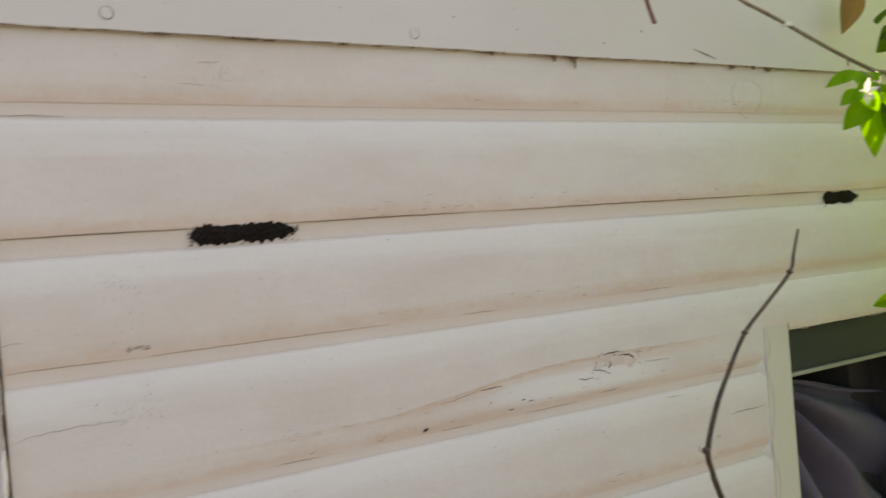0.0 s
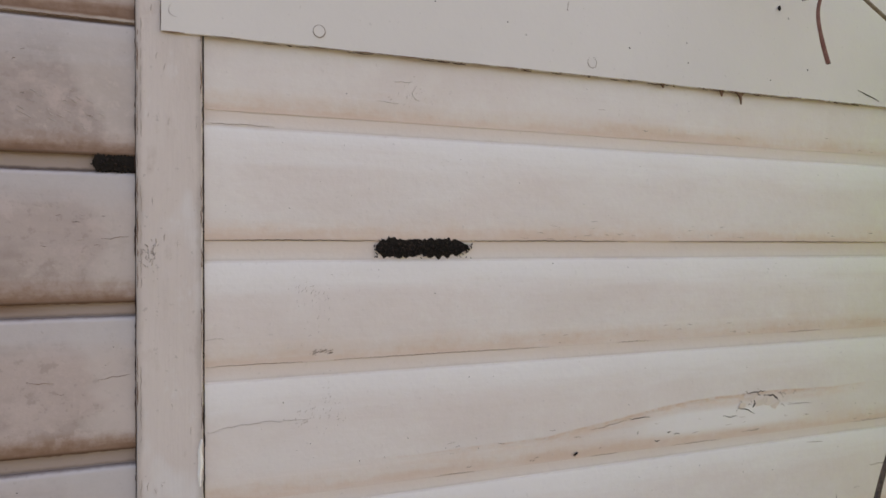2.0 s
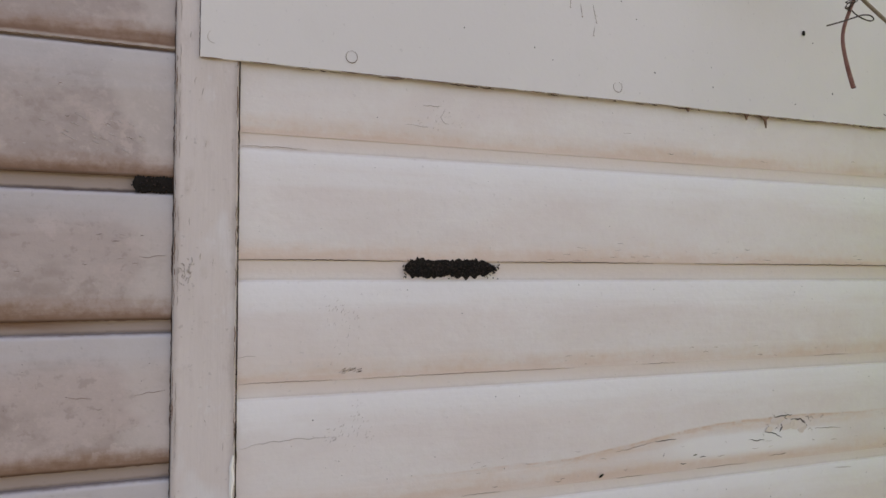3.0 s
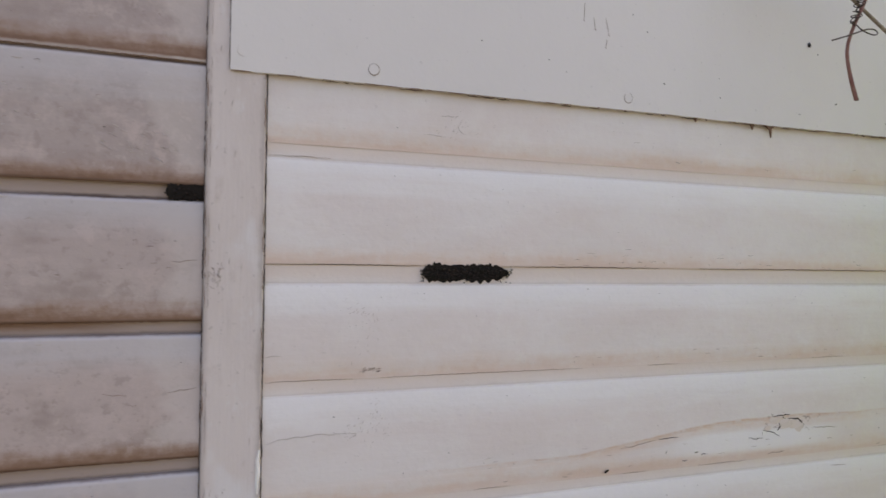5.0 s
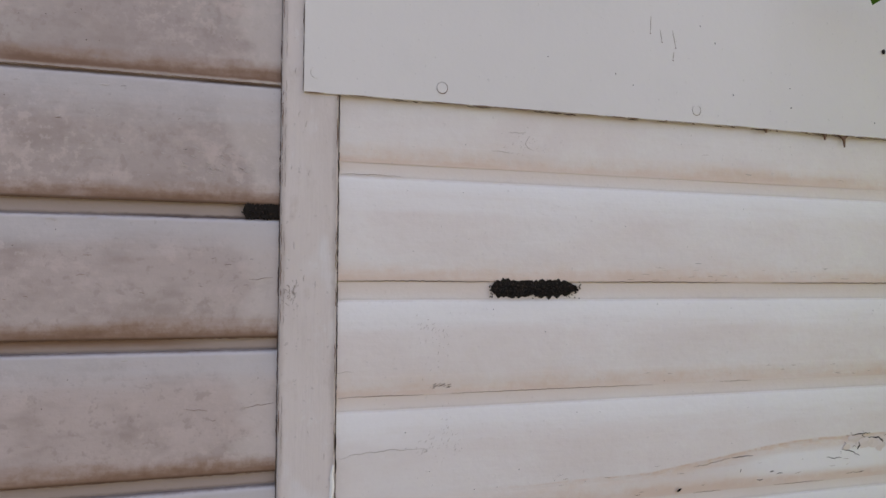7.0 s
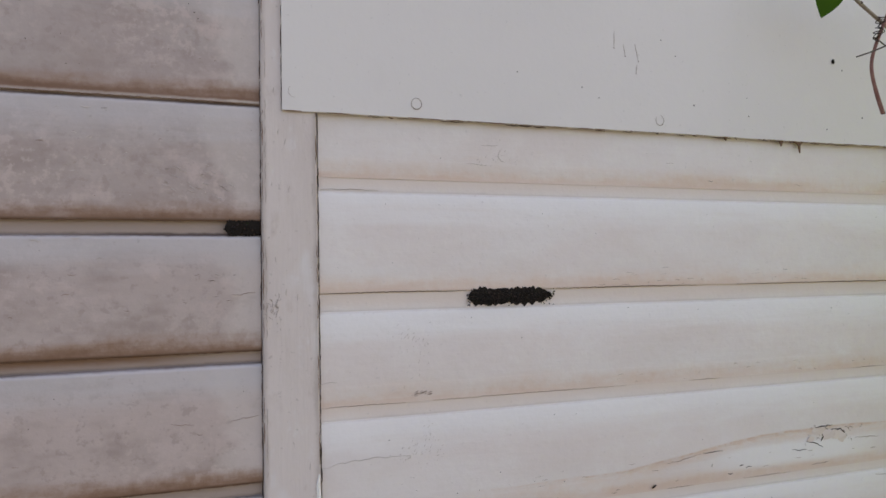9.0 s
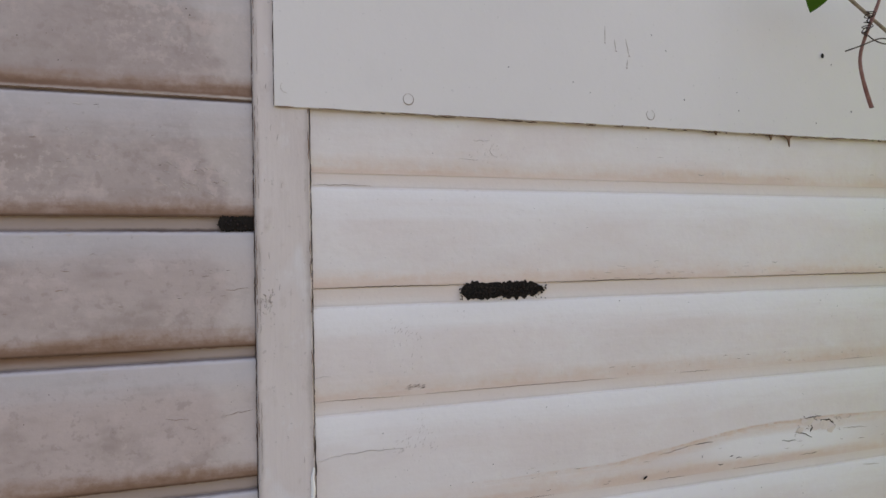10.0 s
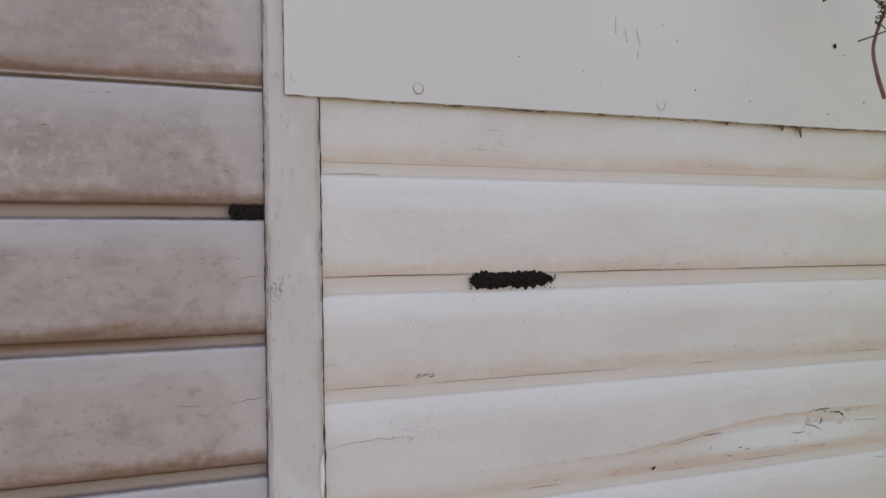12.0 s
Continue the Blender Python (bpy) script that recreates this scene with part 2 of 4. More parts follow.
DIRT_AND_CLUSTER = _m.done(_m.mix(_m.noise((1, 1, 1), 260.0, 3.0, shift=False), (0.003, 0.0025, 0.002), (0.022, 0.016, 0.013)), _m.noise((1, 1, 1), 500.0, 2.0, shift=False), 0.001)
_m = Mat("ochre_soil", 0.9, spec=0.1)
_m2 = Mat("cluster_crumbs", 0.6, spec=0.3)
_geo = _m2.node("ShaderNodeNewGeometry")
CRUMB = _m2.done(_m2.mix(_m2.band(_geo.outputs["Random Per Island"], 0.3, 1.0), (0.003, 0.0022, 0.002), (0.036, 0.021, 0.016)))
SOIL = _m.done(_m.mix(_m.noise((1, 1, 1), 1.4, 8.0, 0.6), (0.135, 0.112, 0.092), (0.105, 0.112, 0.070)), _m.noise((1, 1, 1), 30.0, 5.0), 0.02)
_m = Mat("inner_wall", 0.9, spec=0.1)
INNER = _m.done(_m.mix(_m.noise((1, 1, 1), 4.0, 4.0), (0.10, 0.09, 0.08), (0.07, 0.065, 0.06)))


def bark(name, a, b, scale, rough=0.65, spec=0.3):
    m = Mat(name, rough, spec=spec)
    n, f = m.noise((1, 1, 1), scale, 4.0, 0.6), m.noise((1, 1, 1), scale * 7, 3.0)
    return m.done(m.mix(m.band(m.math("ADD", m.math("MULTIPLY", n, 0.6), m.math("MULTIPLY", f, 0.4)), 0.38, 0.62), a, b), f, 0.0012)


RED_BARK = bark("red_brown_bark", (0.19, 0.080, 0.066), (0.27, 0.140, 0.115), 60)
GREY_BARK = bark("grey_green_bark", (0.17, 0.135, 0.10), (0.30, 0.245, 0.185), 60)
BROWN_BARK = bark("brown_bark", (0.030, 0.019, 0.013), (0.12, 0.078, 0.052), 70, 0.30, 0.45)
TENDRIL = bark("dark_tendril", (0.025, 0.016, 0.012), (0.06, 0.036, 0.027), 80)


def leaf_material(name, a, b, through, thin=0.5):
    m = Mat(name, 0.7, spec=0.0)
    r = m.node("ShaderNodeObjectInfo").outputs["Random"]
    vein = m.noise((1, 1, 1), 90.0, 5.0, 0.7)
    col = m.mix(m.math("ADD", m.math("MULTIPLY", r, 0.6), m.math("MULTIPLY", vein, 0.4)), a, b)
    m.done(col, vein, 0.0012)
    tr = m.node("ShaderNodeBsdfTranslucent")
    tr.inputs["Color"].default_value = (*through, 1)
    mx = m.node("ShaderNodeMixShader")
    mx.inputs[0].default_value = thin
    m.put(m.b.outputs[0], mx.inputs[1])
    m.put(tr.outputs[0], mx.inputs[2])
    m.put(mx.outputs[0], m.t.nodes["Material Output"].inputs["Surface"])
    return m.m


LEAF = leaf_material("leaf_green", (0.025, 0.065, 0.010), (0.05, 0.11, 0.018), (0.36, 0.80, 0.012), 0.55)
# brighter, yellower leaf copy: green light for the wall put into its colour
CROWN_LEAF = leaf_material("bounce_leaf_green", (0.03, 0.07, 0.010), (0.06, 0.12, 0.018), (0.52, 0.84, 0.015))
# darker copy of the leaf green, with the shade put into its colour
SHADE_LEAF = leaf_material("shade_leaf_green", (0.022, 0.055, 0.010), (0.045, 0.095, 0.018), (0.10, 0.22, 0.01), 0.3)
DRY_LEAF = leaf_material("dry_leaf", (0.22, 0.13, 0.05), (0.46, 0.31, 0.13), (0.30, 0.18, 0.05))
PETAL = leaf_material("white_petal", (0.75, 0.73, 0.70), (0.80, 0.78, 0.76), (0.7, 0.65, 0.6))
_m = Mat("slate_cloth", 0.85, spec=0.15)
CLOTH = _m.done(_m.mix(_m.noise((1, 1, 1), 9.0, 4.0), (0.125, 0.112, 0.168), (0.175, 0.158, 0.222)), _m.noise((1, 1, 1), 420.0, 2.0), 0.0008)
WHITE_TAPE = Mat("white_tape", 0.35, spec=0.5).done((0.82, 0.82, 0.80))

# ---- small mesh tools ----
def finish(name, bm, material, smooth=False):
    bmesh.ops.recalc_face_normals(bm, faces=bm.faces)
    me = bpy.data.meshes.new(name)
    bm.to_mesh(me)
    bm.free()
    me.materials.append(material)
    if smooth:
        me.polygons.foreach_set("use_smooth", [True] * len(me.polygons))
    return me


def part(name, bm, material, parent=None, label="", at=(0, 0, 0), smooth=False):
    """Links a bmesh as one mesh object under a thing or a part."""
    ob = new(name, finish(name, bm, material, smooth))
    ob.location = at
    if parent is not None:
        ob.parent = parent
    return tagged(ob, label)


def empty(name, label, category="", group="", kind="", at=(0, 0, 0)):
    ob = new(name)
    ob.empty_display_size = 0.02
    ob.location = at
    return tagged(ob, label, category, group, kind)


def box(bm, lo, hi, bevel=0.0):
    made = bmesh.ops.create_cube(bm, size=1.0)["verts"]
    for v in made:
        v.co = Vector([lo[k] + (v.co[k] + 0.5) * (hi[k] - lo[k]) for k in range(3)])
    if bevel:
        edges = {e for v in made for e in v.link_edges}
        bmesh.ops.bevel(bm, geom=list(edges), offset=bevel, segments=2, affect="EDGES", profile=0.5)
    return bm


def slab(lo, hi, bevel=0.0):
    return box(bmesh.new(), lo, hi, bevel)


def wob(x, z, seed, scale=4.0):
    return noise.noise(Vector((x * scale, z * scale, seed * 7.31)))


def strake(x0, x1, outline, seed, step=0.02, wave=0.0005, ragged=0.0006):
    """A long board: the closed outline of (y, z) drawn along x, with a little waviness of its face and edges."""
    n = max(2, int((x1 - x0) / step))
    verts, faces, k = [], [], len(outline)
    for i in range(n + 1):
        x = x0 + (x1 - x0) * i / n
        for y, z in outline:
            front = max(0.0, 1 - y / 0.0035)
            verts.append((x, y + front * wave * wob(x, z, seed, 5.0) * 2, z + front * ragged * (wob(x, z, seed + 3, 9.0) + 0.7 * wob(x, z, seed + 5, 45.0))))
    for i in range(n):
        for j in range(k):
            a, b = i * k + j, i * k + (j + 1) % k
            faces.append((a, b, b + k, a + k))
    faces.append(tuple(range(k)))
    faces.append(tuple(range(n * k, n * k + k)))
    bm = bmesh.new()
    vs = [bm.verts.new(v) for v in verts]
    for f in faces:
        bm.faces.new([vs[j] for j in f])
    return bm


def board_outline(height, groove, soft, depth=0.008, lip=0.0022, cup=0.0, turn=0.0):
    """Shiplap weatherboard: lip at z = 0, a slightly cupped face, a shoulder rounded over `soft` metres, and a tongue that runs up behind the next lip."""
    top = height - groove
    pts = [(depth - 0.0006, 0.0)]
    for k in range(0, 5):
        a = k / 4 * math.pi / 2
        pts.append((max(turn, min(0.3 * depth, lip)) * (1 - math.sin(a)), lip * (1 - math.cos(a))))
    for k in range(1, 8):
        f = k / 8
        pts.append((-cup * 4 * f * (1 - f), lip + (top - soft - lip) * f))
    for k in range(0, 9):
        a = k / 8 * math.pi / 2
        pts.append((depth * (1 - math.cos(a)), top - soft + soft * math.sin(a)))
    pts += [(depth, height + 0.010), (0.020, height + 0.010), (0.020, 0.012), (depth - 0.0006, 0.012)]
    return pts


def soft_outline(height, groove, depth=0.0024, drop=0.028, rise=0.034, cup=0.0008):
    """A weatherboard whose joints are filled with many coats of paint: the face sinks gently to its lower edge and swells gently again below the next."""
    top = height - groove
    pts = [(depth - 0.0002, 0.0)]
    for k in range(11):
        f = k / 10
        pts.append(((depth - 0.0003) * (0.5 + 0.5 * math.cos(math.pi * f)), 0.0003 + drop * f))
    for k in range(1, 8):
        f = k / 8
        pts.append((-cup * 4 * f * (1 - f), drop + (top - rise - drop) * f))
    for k in range(11):
        a = k / 10 * math.pi / 2
        pts.append((depth * (1 - math.cos(a)), top - rise + rise * math.sin(a)))
    pts += [(depth, height + 0.010), (0.020, height + 0.010), (0.020, 0.012), (depth - 0.0002, 0.012)]
    return pts


def ribbon(bm, points, width, y, lift=0.0):
    """A thin jagged sliver along points (x, z), lying on the plane y with a little thickness."""
    rows = []
    for i, (x, z) in enumerate(points):
        a, b = points[max(0, i - 1)], points[min(len(points) - 1, i + 1)]
        d = Vector((b[0] - a[0], b[1] - a[1])).normalized()
        w = width * (0.25 + 0.75 * math.sin(math.pi * min(0.93, max(0.07, i / (len(points) - 1))))) / 2
        rows.append([bm.verts.new((x - d.y * w, y, z + d.x * w)), bm.verts.new((x, y - lift - 0.0003, z)), bm.verts.new((x + d.y * w, y, z - d.x * w))])
    for r, s in zip(rows, rows[1:]):
        for j in range(2):
            bm.faces.new((r[j], r[j + 1], s[j + 1], s[j]))
    return bm


def jag(a, b, n, amp, rng):
    pts = []
    for k in range(n + 1):
        f = k / n
        pts.append((a[0] + (b[0] - a[0]) * f + rng.uniform(-amp, amp) * 0.4, a[1] + (b[1] - a[1]) * f + rng.uniform(-amp, amp)))
    return pts


def tube(points, radii, sides=8, fine=6):
    """A stem through the points, by Catmull-Rom, with a radius at each point."""
    p = [Vector(q) for q in points]
    if isinstance(radii, (int, float)):
        radii = [radii] * len(p)
    line, rad = [], []
    for i in range(len(p) - 1):
        a, b, c, d = p[max(0, i - 1)], p[i], p[i + 1], p[min(len(p) - 1, i + 2)]
        for s in range(fine):
            t = s / fine
            line.append(0.5 * ((2 * b) + (c - a) * t + (2 * a - 5 * b + 4 * c - d) * t * t + (3 * b - a - 3 * c + d) * t ** 3))
            rad.append(radii[i] + (radii[i + 1] - radii[i]) * t)
    line.append(p[-1])
    rad.append(radii[-1])
    bm, rings, side = bmesh.new(), [], None
    for i, q in enumerate(line):
        d = (line[min(i + 1, len(line) - 1)] - line[max(i - 1, 0)]).normalized()
        if side is None:
            side = d.cross(Vector((0, 0, 1)) if abs(d.z) < 0.9 else Vector((1, 0, 0))).normalized()
        side = (side - d * side.dot(d)).normalized()
        up = d.cross(side)
        r = rad[i] * (1 + 0.10 * wob(i * 0.11, 0.3, 2))
        rings.append([bm.verts.new(q + r * (math.cos(2 * math.pi * k / sides) * side + math.sin(2 * math.pi * k / sides) * up)) for k in range(sides)])
    for a, b in zip(rings, rings[1:]):
        for k in range(sides):
            bm.faces.new((a[k], a[(k + 1) % sides], b[(k + 1) % sides], b[k]))
    bm.faces.new(rings[0])
    bm.faces.new(rings[-1])
    return bm


# ---- the large structure: ground, house wall, boards ----
ground = tagged(part("ground", slab((-400, -400, -0.3), (400, 400, 0.0)), SOIL), "bare brown and green garden ground", "ground", kind="structure")

# unseen house end, chosen so that sun gets past it to the leaves
HOUSE_X0, HOUSE_X1, HOUSE_TOP = -2.6, 1.80, 2.75
WIN_X0, WIN_TOP, WIN_X1, WIN_Z0 = 1.3185, 1.236, 1.785, 0.45
core = tagged(empty("wall_core", "plain house wall behind the painted boards", "wall", kind="structure"))
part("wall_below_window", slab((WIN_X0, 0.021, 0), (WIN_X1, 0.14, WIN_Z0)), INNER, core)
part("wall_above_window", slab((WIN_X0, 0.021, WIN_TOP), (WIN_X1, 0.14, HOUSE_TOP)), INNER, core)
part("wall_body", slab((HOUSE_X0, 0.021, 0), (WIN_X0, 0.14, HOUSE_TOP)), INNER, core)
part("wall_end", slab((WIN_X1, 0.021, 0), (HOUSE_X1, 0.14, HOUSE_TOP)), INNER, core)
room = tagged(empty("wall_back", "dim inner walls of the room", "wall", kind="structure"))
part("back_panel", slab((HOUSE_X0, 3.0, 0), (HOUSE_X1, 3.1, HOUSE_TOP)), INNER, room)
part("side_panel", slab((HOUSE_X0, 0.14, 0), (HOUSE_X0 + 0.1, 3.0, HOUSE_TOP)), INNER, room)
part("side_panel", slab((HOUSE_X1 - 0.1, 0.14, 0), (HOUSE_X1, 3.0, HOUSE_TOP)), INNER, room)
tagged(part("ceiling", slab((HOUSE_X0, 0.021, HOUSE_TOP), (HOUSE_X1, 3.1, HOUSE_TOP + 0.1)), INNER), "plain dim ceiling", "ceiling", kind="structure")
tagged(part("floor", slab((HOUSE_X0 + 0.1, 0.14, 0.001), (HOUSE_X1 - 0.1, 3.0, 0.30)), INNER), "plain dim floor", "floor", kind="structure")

# lips and groove heights, from the top down
LEFT = [(2.610, 0.016), (2.441, 0.016), (2.272, 0.016), (2.103, 0.016), (1.934, 0.016), (1.7585, 0.0024), (1.6025, 0.0178), (1.4327, 0.015), (1.2631, 0.017), (1.093, 0.017), (0.923, 0.017), (0.753, 0.017), (0.583, 0.017), (0.413, 0.017), (0.243, 0.017)]
RIGHT = [(1.82, 0.02), (1.664, 0.019), (1.505, 0.025), (1.351, 0.018), (1.184, 0.015), (1.028, 0.018), (0.873, 0.018), (0.718, 0.018), (0.563, 0.018), (0.408, 0.018), (0.253, 0.018)]
wall_left = tagged(empty("wall_left", "weathered grey-cream painted weatherboards with brown-stained lower edges", "wall", kind="structure"))
wall_right = tagged(empty("wall_right", "cream painted weatherboards with tan stains along the joints", "wall", kind="structure"))
left_boards, right_boards = {}, {}
for k in range(len(LEFT)):
    z = LEFT[k][0]
    height, groove = (LEFT[k - 1][0] - z, LEFT[k][1]) if k else (0.17, 0.016)
    # the groove above a board belongs to the lip of the board over it
    groove = LEFT[k - 1][1] if k else 0.016
    left_boards[k] = ob = part("board", strake(HOUSE_X0, -0.0757, board_outline(height, groove, 0.007, 0.0042 if k in (5, 6) else 0.008, 0.0060 if k == 5 else 0.0026, 0.0008), 11 + k), PAINT_L, wall_left, at=(0, 0, z))
    ob["groove_top"], ob["shoulder_dark"] = height - groove, 0.95 if k in (6, 7) else 0.6
    ob["lift"], ob["rusty"], ob["closed"] = 0.0055 if k == 5 else 0.0, 1.0 if k == 8 else 0.1, 1.0 if k == 5 else 0.0
    # lower boards are painted paler to carry the light fall-off
    ob["falloff_tone"] = {5: 0.0, 6: 0.10, 7: 0.50, 8: 0.90}.get(k, 0.3)
for k in range(len(RIGHT)):
    z = RIGHT[k][0]
    height = RIGHT[k - 1][0] - z if k else 0.16
    groove = RIGHT[k - 1][1] if k else 0.02
    end = HOUSE_X1 if z > 1.3 else 1.2495
    right_boards[k] = ob = part("board", strake(0.0012, end, board_outline(height, groove, 0.034, 0.0028, 0.0022, 0.0008) if k == 2 else soft_outline(height, groove), 41 + k, wave=0.0006), PAINT_RIDGE if k == 4 else PAINT_R, wall_right, at=(0, 0, z))
    ob["groove_top"], ob["shoulder_dark"] = height - groove, 0.50 if k == 3 else 0.34
    ob["lift"], ob["closed"] = 0.0, 0.0 if k == 2 else 0.85
# over the window the board is cut off short
over = [(y, z) for y, z in board_outline(1.351 - WIN_TOP, 0.018, 0.030, 0.0036)]
part("board", strake(1.2502, HOUSE_X1, over, 61, ragged=0.0022), PAINT_R, wall_right, at=(0, 0, WIN_TOP))
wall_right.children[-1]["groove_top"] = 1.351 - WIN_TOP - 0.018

# cover strip between the two kinds of boarding
trim = tagged(empty("trim", "cream painted vertical cover strip with grimy edges", "trim", kind="structure"))
strip = [(-0.0748, 0.020), (-0.0748, -0.0045), (-0.0732, -0.006), (-0.0030, -0.006), (-0.0008, -0.004), (-0.0008, 0.020)]
bm = bmesh.new()
rows = []
for i in range(101):
    z = 0.2 + 2.55 * i / 100
    rows.append([bm.verts.new((x + 0.0006 * wob(z, x, 5, 12.0) + 0.0004 * wob(z, x, 6, 60.0), y + (0.0004 * wob(z, x, 7, 8.0) if y < 0 else 0), z)) for x, y in strip])
for a, b in zip(rows, rows[1:]):
    for j in range(len(strip) - 1):
        bm.faces.new((a[j], a[j + 1], b[j + 1], b[j]))
part("cover_strip", bm, STRIP_PAINT, trim)

# flat sheet over the upper boards
panel = tagged(empty("upper_panel", "flat off-white painted sheet over the upper boards", "panel", kind="structure"))
bm = bmesh.new()
PANEL_Y0, PANEL_Y1 = -0.0096, -0.0066
rows = []
for i in range(126):
    x = -0.0475 + (HOUSE_X1 + 0.0475) * i / 125
    low = 1.7507 + 0.0016 * wob(x, 0.1, 3, 3.0) + 0.0009 * wob(x, 0.2, 4, 40.0)
    ys = PANEL_Y0 + 0.0006 * wob(x, 0.5, 9, 4.0)
    rows.append([bm.verts.new(v) for v in ((x, PANEL_Y1, low), (x, ys + 0.0006, low), (x, ys, low + 0.0008), (x, PANEL_Y0, 2.1), (x, PANEL_Y0, 2.75), (x, PANEL_Y1, 2.75))])
for a, b in zip(rows, rows[1:]):
    for j in range(6):
        bm.faces.new((a[j], a[(j + 1) % 6], b[(j + 1) % 6], b[j]))
bm.faces.new(rows[0])
bm.faces.new(rows[-1])
sheet = part("sheet", bm, PANEL_PAINT, panel)
part("packer", slab((0.02, -0.0065, 1.775), (HOUSE_X1, -0.0005, 2.75)), PANEL_PAINT, panel)

# ---- flaws of the painted wall, each on the piece that carries it ----
rng = random.Random(7)


def skin(ob, x, z):
    """How far the face of a board stands out at x and the local height z."""
    for boards, rows_, cup, wave, seed in ((right_boards, RIGHT, 0.0008, 0.0006, 41), (left_boards, LEFT, 0.0008, 0.0005, 11)):
        for k, b in boards.items():
            if b is ob:
                high = (rows_[k - 1][0] - rows_[k][0] if k else 0.16) - (rows_[k - 1][1] if k else 0.02) - (0.03 if boards is right_boards else 0.007)
                f = min(1.0, max(0.0, z / high))
                sunk = 0.0
                if boards is right_boards and k != 2:
                    sunk = 0.0021 * (0.5 + 0.5 * math.cos(math.pi * min(1.0, max(0.0, z / 0.028))))
                    f = min(1.0, max(0.0, (z - 0.030) / (high - 0.034)))
                return sunk - cup * 4 * f * (1 - f) + 2 * wave * wob(x, z, seed + k, 5.0) * max(0.0, 1 - sunk / 0.0035)
    return 0.0


def on_board(ob):
    """The height of the board's lip, so that flaws can be given in world heights."""
    return ob.location.z


def crack(ob, points, width=0.0012, material=None, y=-0.0004, name="paint_crack"):
    z0 = on_board(ob)
    pts = []
    for a, b in zip(points, points[1:]):
        n = max(2, int(math.hypot(b[0] - a[0], b[1] - a[1]) / 0.0045))
        pts += jag(a, b, n, 0.0011 if name == "paint_crack" else 0.0006, rng)[:-1]
    pts.append(points[-1])
    bm = ribbon(bmesh.new(), [(x, z - z0) for x, z in pts], (0.82 if material is None else 0.62) * width, y)
    if y <= 0:
        for v in bm.verts:
            v.co.y += skin(ob, v.co.x, v.co.z)
    return part(name, bm, material or CRACK, ob)


def ragged_seam(points, y, width, material, parent, name="edge_dirt", gaps=0.25, jitter=0.0006):
    """A seam of dirt and cracked paint along points (x, z): short slivers of uneven width with breaks between them, joined into one mesh."""
    bm = bmesh.new()
    for a, b in zip(points, points[1:]):
        length = math.hypot(b[0] - a[0], b[1] - a[1])
        at = 0.0
        while at < length:
            run = min(length - at, rng.uniform(0.006, 0.045))
            if rng.random() > gaps and run > 0.003:
                n = max(2, int(run / 0.0035))
                line = []
                for k in range(n + 1):
                    f = (at + run * k / n) / length
                    line.append((a[0] + (b[0] - a[0]) * f + rng.uniform(-jitter, jitter), a[1] + (b[1] - a[1]) * f + rng.uniform(-jitter, jitter)))
                ribbon(bm, line, width * rng.uniform(0.5, 1.6), y)
            at += run + rng.uniform(0.0, 0.010)
    return part(name, bm, material, parent)


B3, B4, B5, B6 = right_boards[2], right_boards[3], right_boards[4], right_boards[5]
B2, B1 = right_boards[1], right_boards[0]
# peeling patch
crack(B5, [(0.858, 1.2551), (0.896, 1.2561)], 0.0022)
crack(B5, [(0.8785, 1.2531), (0.8902, 1.2475), (0.9137, 1.2484), (0.9227, 1.2402), (0.9228, 1.2312)], 0.0030)
crack(B5, [(0.8715, 1.2425), (0.8746, 1.2373), (0.8688, 1.2301)], 0.0042)
crack(B5, [(0.8356, 1.2322), (0.8556, 1.2278), (0.873, 1.220)], 0.0018)
crack(B5, [(0.8047, 1.2223), (0.8216, 1.2186), (0.8357, 1.219)], 0.0016)
crack(B5, [(0.6192, 1.2335), (0.642, 1.234), (0.6584, 1.2338)], 0.0016)
crack(B5, [(0.6914, 1.2054), (0.6992, 1.2069)], 0.0024)
crack(B5, [(0.6681, 1.1953), (0.6784, 1.195)], 0.0018)
crack(B5, [(0.8473, 1.1926), (0.8807, 1.1928)], 0.0012, RUST)
crack(B5, [(0.6347, 1.2095), (0.6371, 1.2144)], 0.0012)
crack(B5, [(0.7045, 1.2023), (0.7167, 1.2022)], 0.0016)
crack(B5, [(0.9467, 1.2297), (1.0048, 1.2274)], 0.0013, RUST)
crack(B5, [(0.55, 1.2235), (0.585, 1.2275), (0.615, 1.2325)], 0.0012, RUST)
crack(B5, [(0.0031, 1.2725), (0.0288, 1.2777), (0.0747, 1.2799), (0.1258, 1.2785)], 0.0010, PENCIL)
crack(B6, [(0.9898, 1.1605), (1.0271, 1.1576)], 0.0012, RUST)
crack(B6, [(1.143, 1.1041), (1.19, 1.1045), (1.2345, 1.1041)], 0.0020, RUST)
crack(B6, [(1.103, 1.0677), (1.1175, 1.0701)], 0.0016, PENCIL)
crack(B6, [(1.06, 1.062), (1.0605, 1.050)], 0.0016)
crack(B4, [(0.0025, 1.385), (0.0232, 1.3851)], 0.0010, PENCIL)
crack(B2, [(0.2429, 1.7172), (0.2693, 1.7194)], 0.0010, PENCIL)
crack(B2, [(0.2756, 1.7153), (0.2688, 1.7045), (0.2738, 1.6962), (0.2813, 1.6945)], 0.0009, PENCIL)
crack(B2, [(0.2173, 1.6902), (0.2293, 1.6892), (0.2474, 1.6886)], 0.0008, PENCIL)
